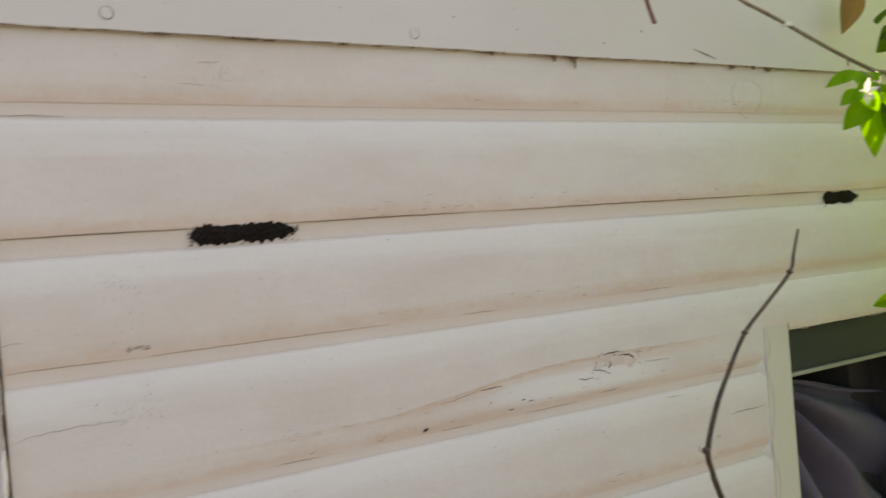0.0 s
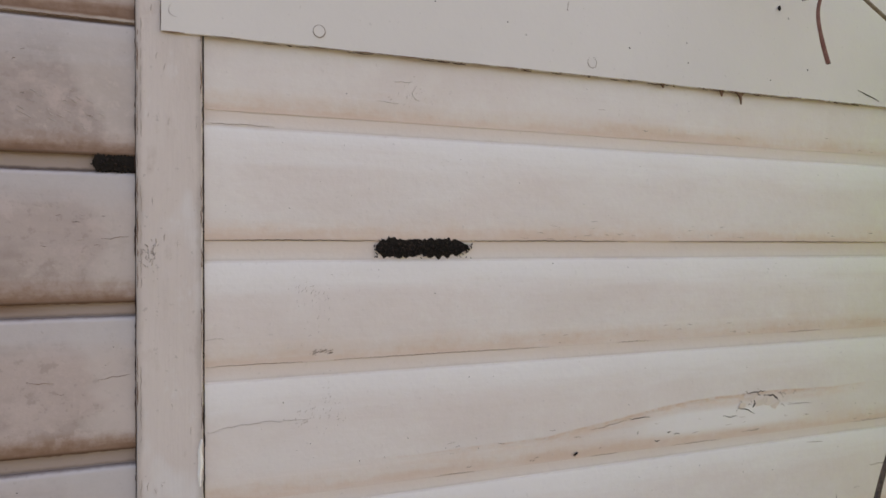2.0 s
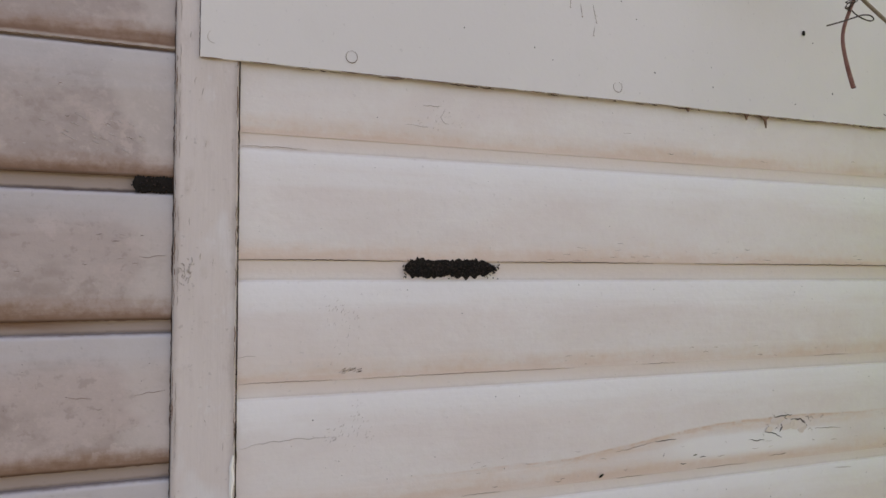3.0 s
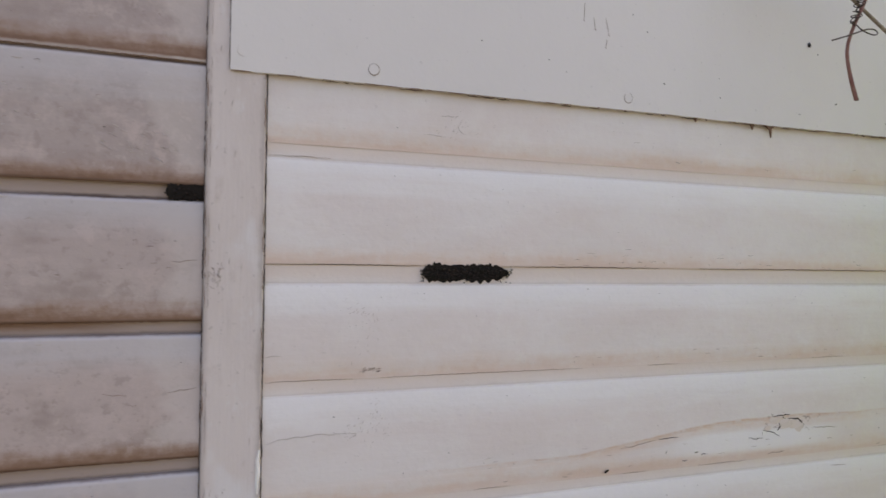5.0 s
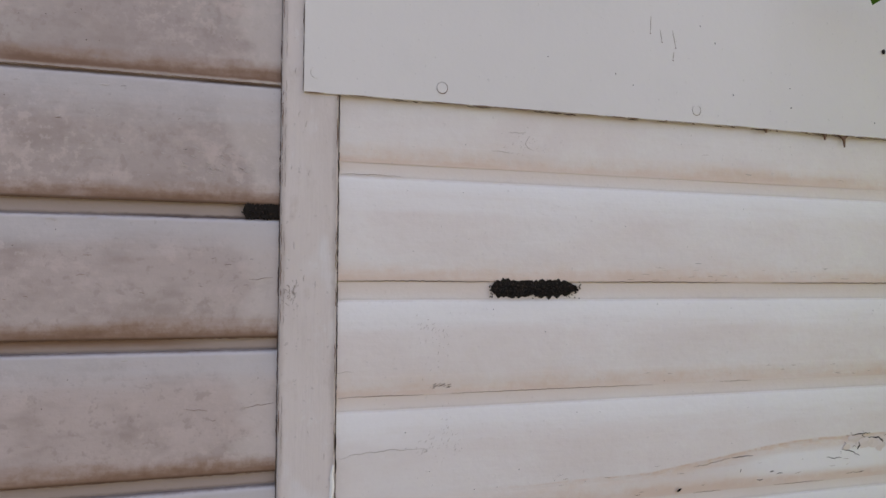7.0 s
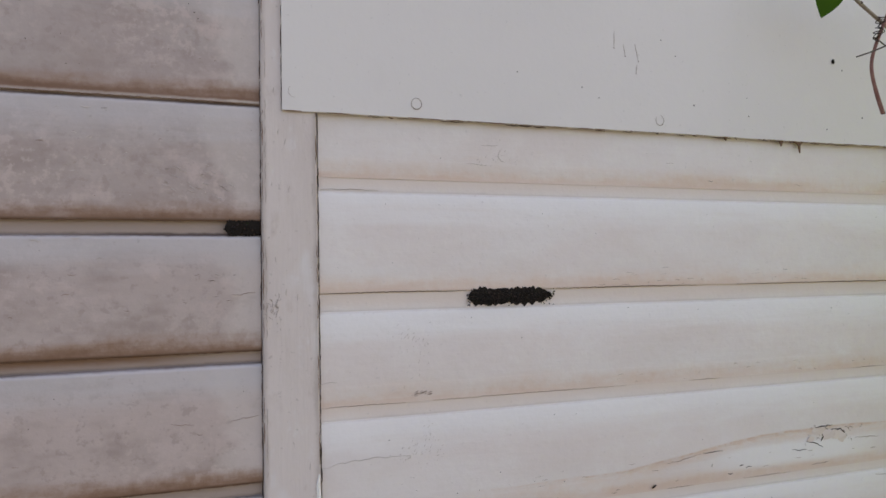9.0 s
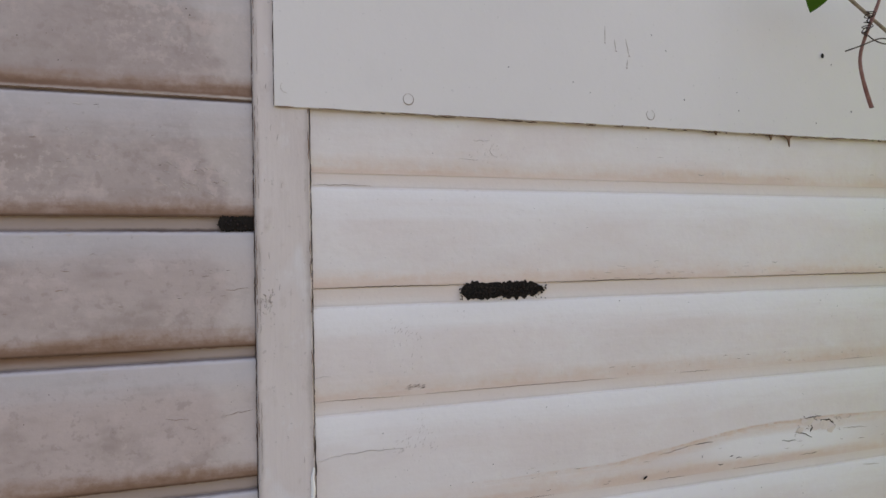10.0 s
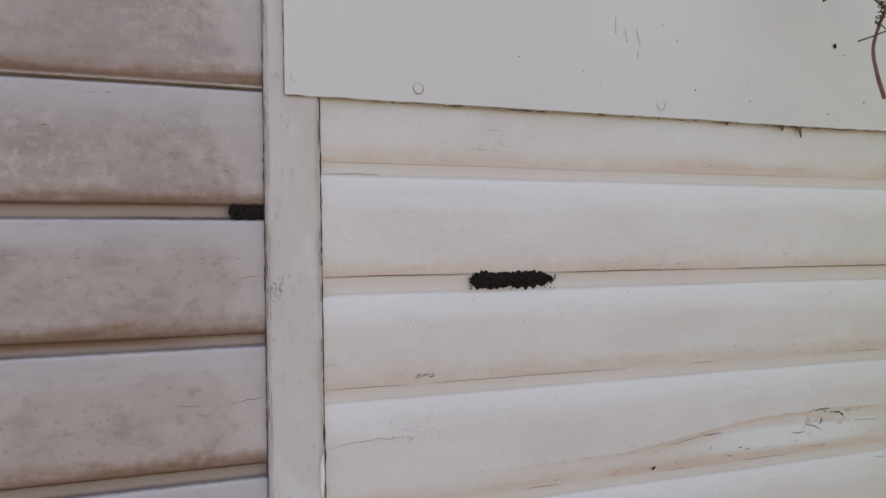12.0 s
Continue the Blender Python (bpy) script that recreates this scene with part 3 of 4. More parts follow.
for k in range(16):
    x, z, a = rng.gauss(0.875, 0.040), rng.gauss(1.238, 0.009), rng.uniform(-0.6, 0.9)
    q = rng.uniform(0.003, 0.011)
    crack(B5, [(x, z), (x + 0.6 * q * math.cos(a), z + 0.6 * q * math.sin(a)), (x + q * math.cos(a - 0.7), z + q * math.sin(a - 0.7))], rng.uniform(0.0007, 0.0016), rng.choice((RUST, RUST, CRACK, PENCIL)))
for k in range(26):
    x = rng.uniform(0.30, 1.2)
    z = rng.uniform(1.188, 1.24)
    crack(B5, [(x, z), (x + rng.uniform(0.004, 0.016), z + rng.uniform(-0.001, 0.002))], rng.uniform(0.0006, 0.0012), rng.choice((RUST, PENCIL)))
# short level cracks over the lips of the boards
for ob, lip, n, x0, x1 in ((B3, 1.505, 34, 0.42, 1.40), (B4, 1.351, 22, 0.45, 1.35), (B2, 1.664, 12, 0.55, 1.40), (B6, 1.028, 12, 0.6, 1.22)):
    for k in range(n):
        x, z, q = rng.uniform(x0, x1), lip + abs(rng.gauss(0.002, 0.012)) + 0.002, rng.uniform(0.003, 0.016)
        crack(ob, [(x, z), (x + q, z + rng.uniform(-0.0008, 0.0012))], rng.uniform(0.0005, 0.0010), rng.choice((RUST, RUST, PENCIL, CRACK)))
for k in range(30):
    q = rng.choice((6, 7, 8))
    ob = left_boards[q]
    x, z = rng.uniform(-0.40, -0.085), ob.location.z + rng.uniform(0.03, 0.15)
    crack(ob, [(x, z), (x + rng.uniform(0.002, 0.010), z + rng.uniform(-0.001, 0.001))], rng.uniform(0.0005, 0.0010), rng.choice((RUST, CRACK, PENCIL)))
crack(left_boards[7], [(-0.112, 1.506), (-0.083, 1.509)], 0.0008, RUST)
crack(left_boards[8], [(-0.115, 1.3455), (-0.080, 1.3500)], 0.0009, RUST)
crack(left_boards[8], [(-0.185, 1.3460), (-0.160, 1.3440)], 0.0008, RUST)
# white chips on the shoulders of the boards, pale scratches beside the strip
CHIP = Mat("bare_undercoat", 0.6, spec=0.25).done((0.50, 0.455, 0.435))
for q, x, z, w in ((7, -0.345, 1.578, 0.009), (7, -0.338, 1.5765, 0.005), (7, -0.30, 1.5805, 0.010), (8, -0.26, 1.409, 0.008), (6, -0.29, 1.742, 0.010)):
    crack(left_boards[q], [(x, z), (x + w * 0.6, z - 0.0007), (x + w, z)], 0.0034, CHIP, name="paint_chip")
for k in range(26):
    x, z = rng.gauss(-0.155, 0.022), rng.gauss(1.650, 0.016)
    q = rng.uniform(0.003, 0.010)
    crack(left_boards[6], [(x, z), (x + 0.9 * q, z - 0.45 * q)], rng.uniform(0.0005, 0.0012), CHIP, name="scuff")
for k in range(14):
    x, z = rng.gauss(-0.27, 0.035), rng.gauss(1.685, 0.02)
    q = rng.uniform(0.002, 0.006)
    crack(left_boards[6], [(x, z), (x + q, z + rng.uniform(-0.003, 0.003))], rng.uniform(0.0008, 0.0022), CHIP, name="scuff")
# flakes of paint that lift at the peeling patch
FLAKE = Mat("flaking_paint", 0.55, spec=0.3).done((0.70, 0.62, 0.57))
for x, z, w, h, tilt in ((0.884, 1.2405, 0.016, 0.009, 14), (0.902, 1.2400, 0.013, 0.010, -10), (0.917, 1.2330, 0.009, 0.008, 12), (0.862, 1.2480, 0.015, 0.006, 8), (0.846, 1.2350, 0.010, 0.005, -8)):
    bm = bmesh.new()
    rim = []
    for k in range(9):
        a = 2 * math.pi * k / 9
        q = rng.uniform(0.75, 1.15)
        px, pz = w * q * math.cos(a), h * q * math.sin(a)
        rim.append((x + px, skin(B5, x, z - 1.184) - 0.0004 - 0.0018 * max(0.0, math.sin(a + radians(tilt * 5))) ** 2, z + pz - on_board(B5)))
    top_ = [bm.verts.new(v) for v in rim]
    low_ = [bm.verts.new((v[0], v[1] + 0.0004, v[2])) for v in rim]
    bm.faces.new(top_)
    bm.faces.new(low_)
    for k in range(9):
        bm.faces.new((top_[k], top_[(k + 1) % 9], low_[(k + 1) % 9], low_[k]))
    part("paint_flake", bm, FLAKE, B5)
# scuffed patches of short strokes
for ob, cx, cz, n, w, h in ((B5, 0.137, 1.283, 46, 0.020, 0.010), (B4, 0.135, 1.425, 30, 0.014, 0.020), (B4, 0.122, 1.445, 12, 0.006, 0.005), (B2, 0.262, 1.702, 22, 0.018, 0.010), (B5, 0.150, 1.318, 12, 0.004, 0.014)):
    for k in range(n):
        x, z = cx + rng.gauss(0, w), cz + rng.gauss(0, h) - (rng.random() - 0.5) * 0.01
        a = rng.uniform(0.4, 1.3)
        s = rng.uniform(0.0012, 0.0045)
        crack(ob, [(x, z), (x + s * math.cos(a), z + s * math.sin(a))], rng.uniform(0.0005, 0.0010), PENCIL, name="scuff")
for k in range(18):
    x = 0.128 + 0.026 * k / 17 + rng.uniform(-0.002, 0.002)
    z = 1.3605 + rng.uniform(-0.002, 0.0035)
    crack(B4, [(x, z), (x + rng.uniform(0.003, 0.008), z + rng.uniform(0.0008, 0.0032))], rng.uniform(0.0007, 0.0016), rng.choice((RUST, RUST, PENCIL, CRACK)), name="scuff")
# blistered oval
oval = [(1.254 + 0.040 * math.cos(a) + 0.006 * math.sin(2 * a), 1.690 + 0.036 * math.sin(a)) for a in [2 * math.pi * k / 18 for k in range(19)]]
for a, b in ((0, 5), (6, 10), (11, 14), (15, 18)):
    crack(B2, oval[a:b + 1], 0.0009, RUST if a % 2 else PENCIL, name="blister_edge")

# open hairlines along the joints
for ob, z, spans in ((B3, 1.5048, ((0.002, 0.215), (0.36, 0.62), (0.70, 1.24), (1.30, 1.42))), (B4, 1.351, ((0.003, 0.12), (0.16, 0.48), (0.60, 0.66), (0.95, 1.03))), (B2, 1.647, ((0.004, 0.085),)), (B5, 1.184, ((0.30, 0.36), (0.55, 0.60), (0.70, 0.80), (1.10, 1.22)))):
    for a, b in spans:
        crack(ob, [(a, z + 0.0004), ((a + b) / 2, z + 0.0010), (b, z + 0.0003)], 0.0016 if ob is B3 else 0.0010, RUST if ob is not B3 else CRACK, y=-0.0002, name="open_joint")
for k, ob in left_boards.items():
    if 4 <= k <= 9:
        for a, b in ((-0.62, -0.40), (-0.395, -0.22), (-0.21, -0.0775)):
            crack(ob, [(a, ob.location.z + 0.0003), (b, ob.location.z + 0.0003)], 0.0015, RUST, y=0.0004, name="open_joint")

# dark dirt and lifted paint along the edges of the cover strip
strip_ob = trim.children[0]
DARK_RUST = Mat("dark_rusty_dirt", 0.85, spec=0.1).done((0.075, 0.045, 0.036))
for lo, hi in ((1.05, 1.45), (1.45, 1.75), (1.75, 2.10)):
    ragged_seam([(-0.0757, lo), (-0.0755, hi)], -0.0028, 0.0012, DARK_RUST, strip_ob, gaps=0.25, jitter=0.0006)
    ragged_seam([(-0.0735, lo), (-0.0733, hi)], -0.0064, 0.0009, RUST, strip_ob, gaps=0.35, jitter=0.0005)
    ragged_seam([(-0.0695, lo), (-0.0700, hi)], -0.0064, 0.0007, PENCIL, strip_ob, "paint_ridge", gaps=0.3, jitter=0.0007)
for lo, hi in ((1.05, 1.28), (1.28, 1.52), (1.52, 1.752)):
    ragged_seam([(-0.0006, lo), (0.0000, hi)], -0.0050, 0.0014, CRACK, strip_ob, gaps=0.2, jitter=0.0005)
    ragged_seam([(-0.0030, lo), (-0.0026, hi)], -0.0064, 0.0009, RUST, strip_ob, gaps=0.55, jitter=0.0007)
ragged_seam([(-0.0480, 1.752), (-0.0480, 2.02)], -0.0072, 0.0011, DARK_RUST, strip_ob, gaps=0.15, jitter=0.0004)
bm = bmesh.new()
ribbon(bm, [(-0.0050, 1.212), (-0.0056, 1.225), (-0.0042, 1.240), (-0.0052, 1.254), (-0.0030, 1.268)], 0.006, -0.0068, 0.0012)
part("lifted_paint", bm, Mat("bare_white_paint", 0.5).done((0.80, 0.79, 0.77)), strip_ob)

for k in range(34):
    x, z, a = rng.gauss(-0.060, 0.004), rng.gauss(1.488, 0.010), rng.uniform(0.5, 2.4)
    q = rng.uniform(0.002, 0.006)
    part("scuff", ribbon(bmesh.new(), [(x, z), (x + 0.5 * q * math.cos(a), z + 0.5 * q * math.sin(a)), (x + q * math.cos(a + 0.3), z + q * math.sin(a + 0.3))], rng.uniform(0.0005, 0.0010), -0.0064), PENCIL, strip_ob)
for k in range(16):
    x, z = rng.uniform(-0.068, -0.006), rng.uniform(1.20, 1.95)
    q = rng.uniform(0.003, 0.010)
    part("scuff", ribbon(bmesh.new(), [(x, z), (x + rng.uniform(-0.001, 0.001), z + q / 2), (x + rng.uniform(-0.002, 0.002), z + q)], rng.uniform(0.0005, 0.0009), -0.0064), PENCIL, strip_ob)
# nail heads under the paint, drips and chips of the panel
for x, z, arc in ((0.1403, 1.771, 1.0), (0.5518, 1.771, 0.85), (-0.0316, 1.777, 0.45)):
    bm = bmesh.new()
    bmesh.ops.create_cone(bm, cap_ends=True, segments=24, radius1=0.0074, radius2=0.0071, depth=0.0006 if arc > 0.5 else 0.0003, matrix=pose(x, PANEL_Y0 + 0.0001, z, 90, 0, 0))
    part("nail_head", bm, PANEL_PAINT, sheet)
    n = int(26 * arc)
    part("nail_rim", ribbon(bmesh.new(), [(x + 0.0077 * math.cos(2.2 + 2 * math.pi * k / 26) * rng.uniform(0.96, 1.04), z + 0.0080 * math.sin(2.2 + 2 * math.pi * k / 26)) for k in range(n + 1)], 0.0008 if arc > 0.5 else 0.0005, PANEL_Y0 - 0.0003), RUST if arc > 0.5 else PENCIL, sheet)
for a, b in (((0.4714, 1.909), (0.4703, 1.8827)), ((0.4879, 1.889), (0.4905, 1.8712)), ((0.5091, 1.8917), (0.5151, 1.8648)), ((0.5119, 1.8575), (0.5097, 1.8451))):
    part("drip_stain", ribbon(bmesh.new(), jag(a, b, 7, 0.0005, rng), 0.0014, PANEL_Y0 - 0.0002), PENCIL, sheet)
    part("drip_end", ribbon(bmesh.new(), [(b[0] - 0.0012, b[1]), (b[0] + 0.0012, b[1] - 0.0012)], 0.0026, PANEL_Y0 - 0.0004), RUST, sheet)
part("paint_crack", ribbon(bmesh.new(), [(1.114, 1.7762), (1.1290, 1.7722), (1.1344, 1.7704), (1.1551, 1.7650), (1.169, 1.7603)], 0.0022, PANEL_Y0 - 0.0004), CRACK, sheet)
for tri in (((0.830, 1.7515), (0.852, 1.7510), (0.8448, 1.7450), (0.8440, 1.7310), (0.8405, 1.7440)), ((0.798, 1.7520), (0.807, 1.7520), (0.8030, 1.7410)), ((0.679, 1.7522), (0.687, 1.7520), (0.6850, 1.7450)), ((1.205, 1.7525), (1.225, 1.7525), (1.214, 1.7440)), ((1.30, 1.7525), (1.325, 1.7520), (1.313, 1.7430)), ((1.268, 1.7520), (1.276, 1.7520), (1.272, 1.7460))):
    bm = bmesh.new()
    front = [bm.verts.new((x, PANEL_Y0 + 0.0010, z)) for x, z in tri]
    back = [bm.verts.new((x, PANEL_Y0 + 0.0040, z)) for x, z in tri]
    bm.faces.new(front)
    bm.faces.new(back)
    for k in range(len(tri)):
        bm.faces.new((front[k], front[(k + 1) % len(tri)], back[(k + 1) % len(tri)], back[k]))
    part("splinter", bm, RUST, sheet)
for a, b in ((-0.046, 0.30), (0.30, 0.60), (0.60, 0.92), (0.92, 1.45)):
    line = [(x, 1.7506 + 0.0016 * wob(x, 0.1, 3, 3.0)) for x in [a + (b - a) * j / 6 for j in range(7)]]
    ragged_seam(line, PANEL_Y0 - 0.0003, 0.0010, RUST, sheet, gaps=0.2, jitter=0.0004)
    ragged_seam([(x, z - 0.0016) for x, z in line], PANEL_Y0 + 0.0012, 0.0012, DARK_RUST, sheet, gaps=0.45, jitter=0.0006)


def grain(bm, c, r, stretch=1.0):
    """One crumb: an uneven six-sided lump."""
    ax = Vector((rng.gauss(0, 1), rng.gauss(0, 0.5), rng.gauss(0, 1))).normalized()
    s = ax.orthogonal().normalized()
    u = ax.cross(s)
    c = Vector(c)
    tip = [bm.verts.new(c + ax * r * stretch * rng.uniform(0.8, 1.2)), bm.verts.new(c - ax * r * stretch * rng.uniform(0.8, 1.2))]
    ring = [bm.verts.new(c + r * rng.uniform(0.7, 1.2) * (math.cos(a) * s + math.sin(a) * u)) for a in (0, 1.57, 3.14, 4.71)]
    for k in range(4):
        for t in tip:
            bm.faces.new((t, ring[k], ring[(k + 1) % 4]))


def lay_crumbs(x0, x1, z0, z1, count, label, square=False):
    """Ant cluster stand-in: a ragged bed of black crumbs that thin towards its ends."""
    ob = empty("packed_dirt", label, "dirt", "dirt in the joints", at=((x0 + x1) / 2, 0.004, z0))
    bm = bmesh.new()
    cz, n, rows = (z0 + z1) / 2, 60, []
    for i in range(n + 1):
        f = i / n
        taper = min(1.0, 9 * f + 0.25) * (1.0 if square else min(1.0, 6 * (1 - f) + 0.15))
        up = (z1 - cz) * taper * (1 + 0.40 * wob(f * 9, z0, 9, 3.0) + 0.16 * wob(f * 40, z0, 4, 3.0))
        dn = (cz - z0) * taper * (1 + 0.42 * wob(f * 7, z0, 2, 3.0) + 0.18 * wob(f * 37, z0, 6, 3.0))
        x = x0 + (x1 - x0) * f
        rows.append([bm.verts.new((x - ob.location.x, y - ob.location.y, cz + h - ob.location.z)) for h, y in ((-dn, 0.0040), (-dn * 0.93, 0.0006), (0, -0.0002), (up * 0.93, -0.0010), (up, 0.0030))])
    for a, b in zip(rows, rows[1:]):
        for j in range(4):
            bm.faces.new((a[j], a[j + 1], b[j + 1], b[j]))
    part("dirt_bed", bm, DIRT_AND_CLUSTER, ob)
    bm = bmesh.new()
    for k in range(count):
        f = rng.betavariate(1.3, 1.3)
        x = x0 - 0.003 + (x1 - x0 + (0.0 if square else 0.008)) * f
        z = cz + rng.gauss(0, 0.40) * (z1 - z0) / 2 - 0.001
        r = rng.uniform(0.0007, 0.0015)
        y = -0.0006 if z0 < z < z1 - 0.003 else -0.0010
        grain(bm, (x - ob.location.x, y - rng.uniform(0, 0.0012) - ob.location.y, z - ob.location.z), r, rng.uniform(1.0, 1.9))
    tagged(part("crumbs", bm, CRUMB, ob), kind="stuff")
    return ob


# crumb beds added where dark ant clusters sat in the joints
lay_crumbs(0.217, 0.352, 1.4830, 1.5085, 620, "black crumbs standing in for an ant cluster in a board joint")
lay_crumbs(-0.121, -0.0755, 1.5845, 1.6035, 36, "black crumbs standing in for the ant-filled hole beside the cover strip", True)
lay_crumbs(1.458, 1.565, 1.478, 1.503, 200, "black crumbs standing in for ants in the joint above the window")

# lasting specks of dirt on the paint
spots = empty("dirt_speck", "small round black speck stuck on the painted panel", "dirt speck", "specks on the panel", at=(0.9274, PANEL_Y0 - 0.0012, 1.8993))
bm = bmesh.new()
bmesh.ops.create_icosphere(bm, subdivisions=2, radius=0.0042)
for v in bm.verts:
    v.co = Vector((v.co.x * 0.85, v.co.y * 0.35, v.co.z * 1.1)) * (1 + 0.15 * noise.noise(v.co * 400))
part("crust", bm, DIRT_AND_CLUSTER, spots)
s2 = copy_thing(spots, pose(0.523, -0.0012, 1.1912, 0, 60, 0))
tagged(s2, "oval dark speck stuck on the lower board", "dirt speck")
s2.scale = (0.5, 0.8, 1.0)
bm = bmesh.new()
for x, z in ((0.9486, 1.8848), (0.7299, 1.8195), (0.7324, 1.7883), (0.5868, 1.8788), (0.9062, 1.7755), (0.9919, 1.8011), (0.5595, 1.9031), (0.62, 1.80), (0.30, 1.83), (0.44, 1.80), (0.41, 1.815)):
    grain(bm, (x, PANEL_Y0 - 0.0003, z), rng.uniform(0.0008, 0.0014), 1.4)
for k in range(170):
    x, z = rng.uniform(0.02, 1.2), rng.uniform(1.10, 1.74)
    if min(abs(z - q) for q in (1.664, 1.505, 1.351, 1.184)) > 0.03:
        grain(bm, (x, -0.0002, z), rng.uniform(0.0004, 0.0009), 1.3)
for k in range(150):
    x, z = rng.uniform(-0.5, -0.08), rng.uniform(1.15, 1.95)
    if min(abs(z - q[0]) for q in LEFT) > 0.028:
        grain(bm, (x, -0.0002, z), rng.uniform(0.0004, 0.0009), 1.3)
tagged(part("fly_specks", bm, DIRT_AND_CLUSTER), "tiny scattered dark specks stuck to the paint", "specks", kind="stuff")

# ---- window ----
window = tagged(empty("window_1", "dark green-framed window with a slate cloth hung inside", "window", kind="structure"))
part("jamb_board", slab((1.2500, -0.0022, 0.30), (1.3180, 0.075, 1.2525), 0.0012), JAMB_PAINT, window)
part("head_rail", slab((1.3185, 0.012, 1.151), (WIN_X1, 0.070, WIN_TOP + 0.012), 0.002), GREEN_PAINT, window)
part("head_bead", slab((1.3185, 0.006, 1.1425), (WIN_X1, 0.030, 1.1505), 0.0015), PALE_BEAD, window)
part("side_rail", slab((WIN_X1 - 0.05, 0.012, 0.45), (WIN_X1 - 0.0005, 0.070, 1.1405), 0.002), GREEN_PAINT, window)
part("sill", slab((1.3185, -0.03, 0.42), (WIN_X1, 0.070, 0.449), 0.003), GREEN_PAINT, window)
for z, w in ((1.178, 0.030), (1.016, 0.028)):
    bm = bmesh.new()
    prof = [(1.2495, 0.0045), (1.2495, -0.0014), (1.2495 - w, 0.0045)]
    a = [bm.verts.new((x, y, z - 0.020)) for x, y in prof[:2] + [(1.2495 - 0.004, 0.0045)]]
    m_ = [bm.verts.new((x - 0.006, y, z)) for x, y in prof]
    b = [bm.verts.new((x, y, z + 0.026)) for x, y in prof[:2] + [(1.2495 - 0.004, 0.0045)]]
    for p_, q_ in ((a, m_), (m_, b)):
        for k in range(3):
            bm.faces.new((p_[k], p_[(k + 1) % 3], q_[(k + 1) % 3], q_[k]))
    bm.faces.new(a)
    bm.faces.new(b)
    part("putty", bm, PANEL_PAINT, window)
for z0, z1 in ((1.185, 1.245), (1.045, 1.165), (0.90, 1.005)):
    part("scribed_line", ribbon(bmesh.new(), [(1.2525 + 0.009 * math.sin(math.pi * k / 14) + rng.uniform(-0.0004, 0.0004), z0 + (z1 - z0) * k / 14) for k in range(15)], 0.0011, -0.0025), PENCIL, window)
for k in range(16):
    z = 0.92 + k * 0.021
    part("edge_dirt", ribbon(bmesh.new(), [(1.3178, z), (1.3182, z + 0.009), (1.3176, z + 0.018)], 0.0024, -0.0024), CRACK, window)
for k in range(18):
    x = 1.322 + k * 0.018
    part("edge_dirt", ribbon(bmesh.new(), [(x, WIN_TOP + 0.001), (x + 0.009, WIN_TOP + rng.uniform(0, 0.0025)), (x + 0.017, WIN_TOP + 0.001)], 0.0022, -0.0006), CRACK, window)

curtain = empty("curtain", "slate grey cloth hanging in loose folds behind the window", "curtain", at=(1.55, 0.10, 0.44))
bm = bmesh.new()
NX, NZ = 90, 60
grid_ = []
for i in range(NX + 1):
    col = []
    for j in range(NZ + 1):
        u, v = i / NX, j / NZ
        x = 1.29 + 0.50 * u
        top = 1.122 + 0.012 * math.sin(u * 5.0) - 0.085 * u
        z = top - (top - 0.46) * v
        d = math.hypot((x - 1.33) * 1.0, (1.125 - z) * 0.9)
        ang = math.atan2(1.13 - z, x - 1.325 + 1e-4)
        amp = 0.060 * min(1.0, d / 0.10)
        fold = amp * (0.9 * (abs(math.sin(ang * 8.5 + 0.8 * noise.noise(Vector((x * 3, z * 2, 1))))) - 0.5) + 0.5 * math.sin(ang * 21 + 1.5 + 2 * noise.noise(Vector((x * 4, z * 3, 5)))))
        col.append(bm.verts.new((x - 1.55, 0.105 + fold - 0.10, z - 0.44)))
    grid_.append(col)
for i in range(NX):
    for j in range(NZ):
        bm.faces.new((grid_[i][j], grid_[i + 1][j], grid_[i + 1][j + 1], grid_[i][j + 1]))
cl = part("cloth", bm, CLOTH, curtain, smooth=True)
th = cl.modifiers.new("thickness", "SOLIDIFY")
th.thickness = 0.002
bm = tube([(1.29 - 1.55, 0.010, 1.124 - 0.44), (1.42 - 1.55, 0.010, 1.112 - 0.44), (1.60 - 1.55, 0.010, 1.060 - 0.44), (1.784 - 1.55, 0.010, 1.027 - 0.44)], 0.004, 6, 2)
part("hem", bm, CLOTH, curtain)

# ---- climbing plant ----
plant = empty("climbing_vine", "leafy climbing vine with thin grey stems hanging by the wall", "vine", at=(2.05, -0.25, 0.0))


def at_plant(points):
    return [tuple(Vector(p) - plant.location) for p in points]


part("main_stem", tube(at_plant([(0.70, -0.085, 2.10), (0.80, -0.09, 2.035), (0.8812, -0.09, 1.9865), (0.9442, -0.09, 1.9495), (1.0, -0.09, 1.918), (1.0591, -0.09, 1.887), (1.1465, -0.09, 1.8435), (1.2019, -0.09, 1.8261), (1.2638, -0.09, 1.8071), (1.3497, -0.09, 1.7785), (1.425, -0.092, 1.754), (1.4883, -0.10, 1.731), (1.60, -0.12, 1.69), (1.80, -0.18, 1.45), (1.98, -0.24, 0.7), (2.05, -0.25, 0.0)]), [0.0024, 0.0026, 0.0028, 0.0030, 0.0030, 0.0030, 0.0032, 0.0034, 0.0034, 0.0036, 0.0038, 0.004, 0.005, 0.007, 0.009, 0.011], 8, 8), GREY_BARK, plant)
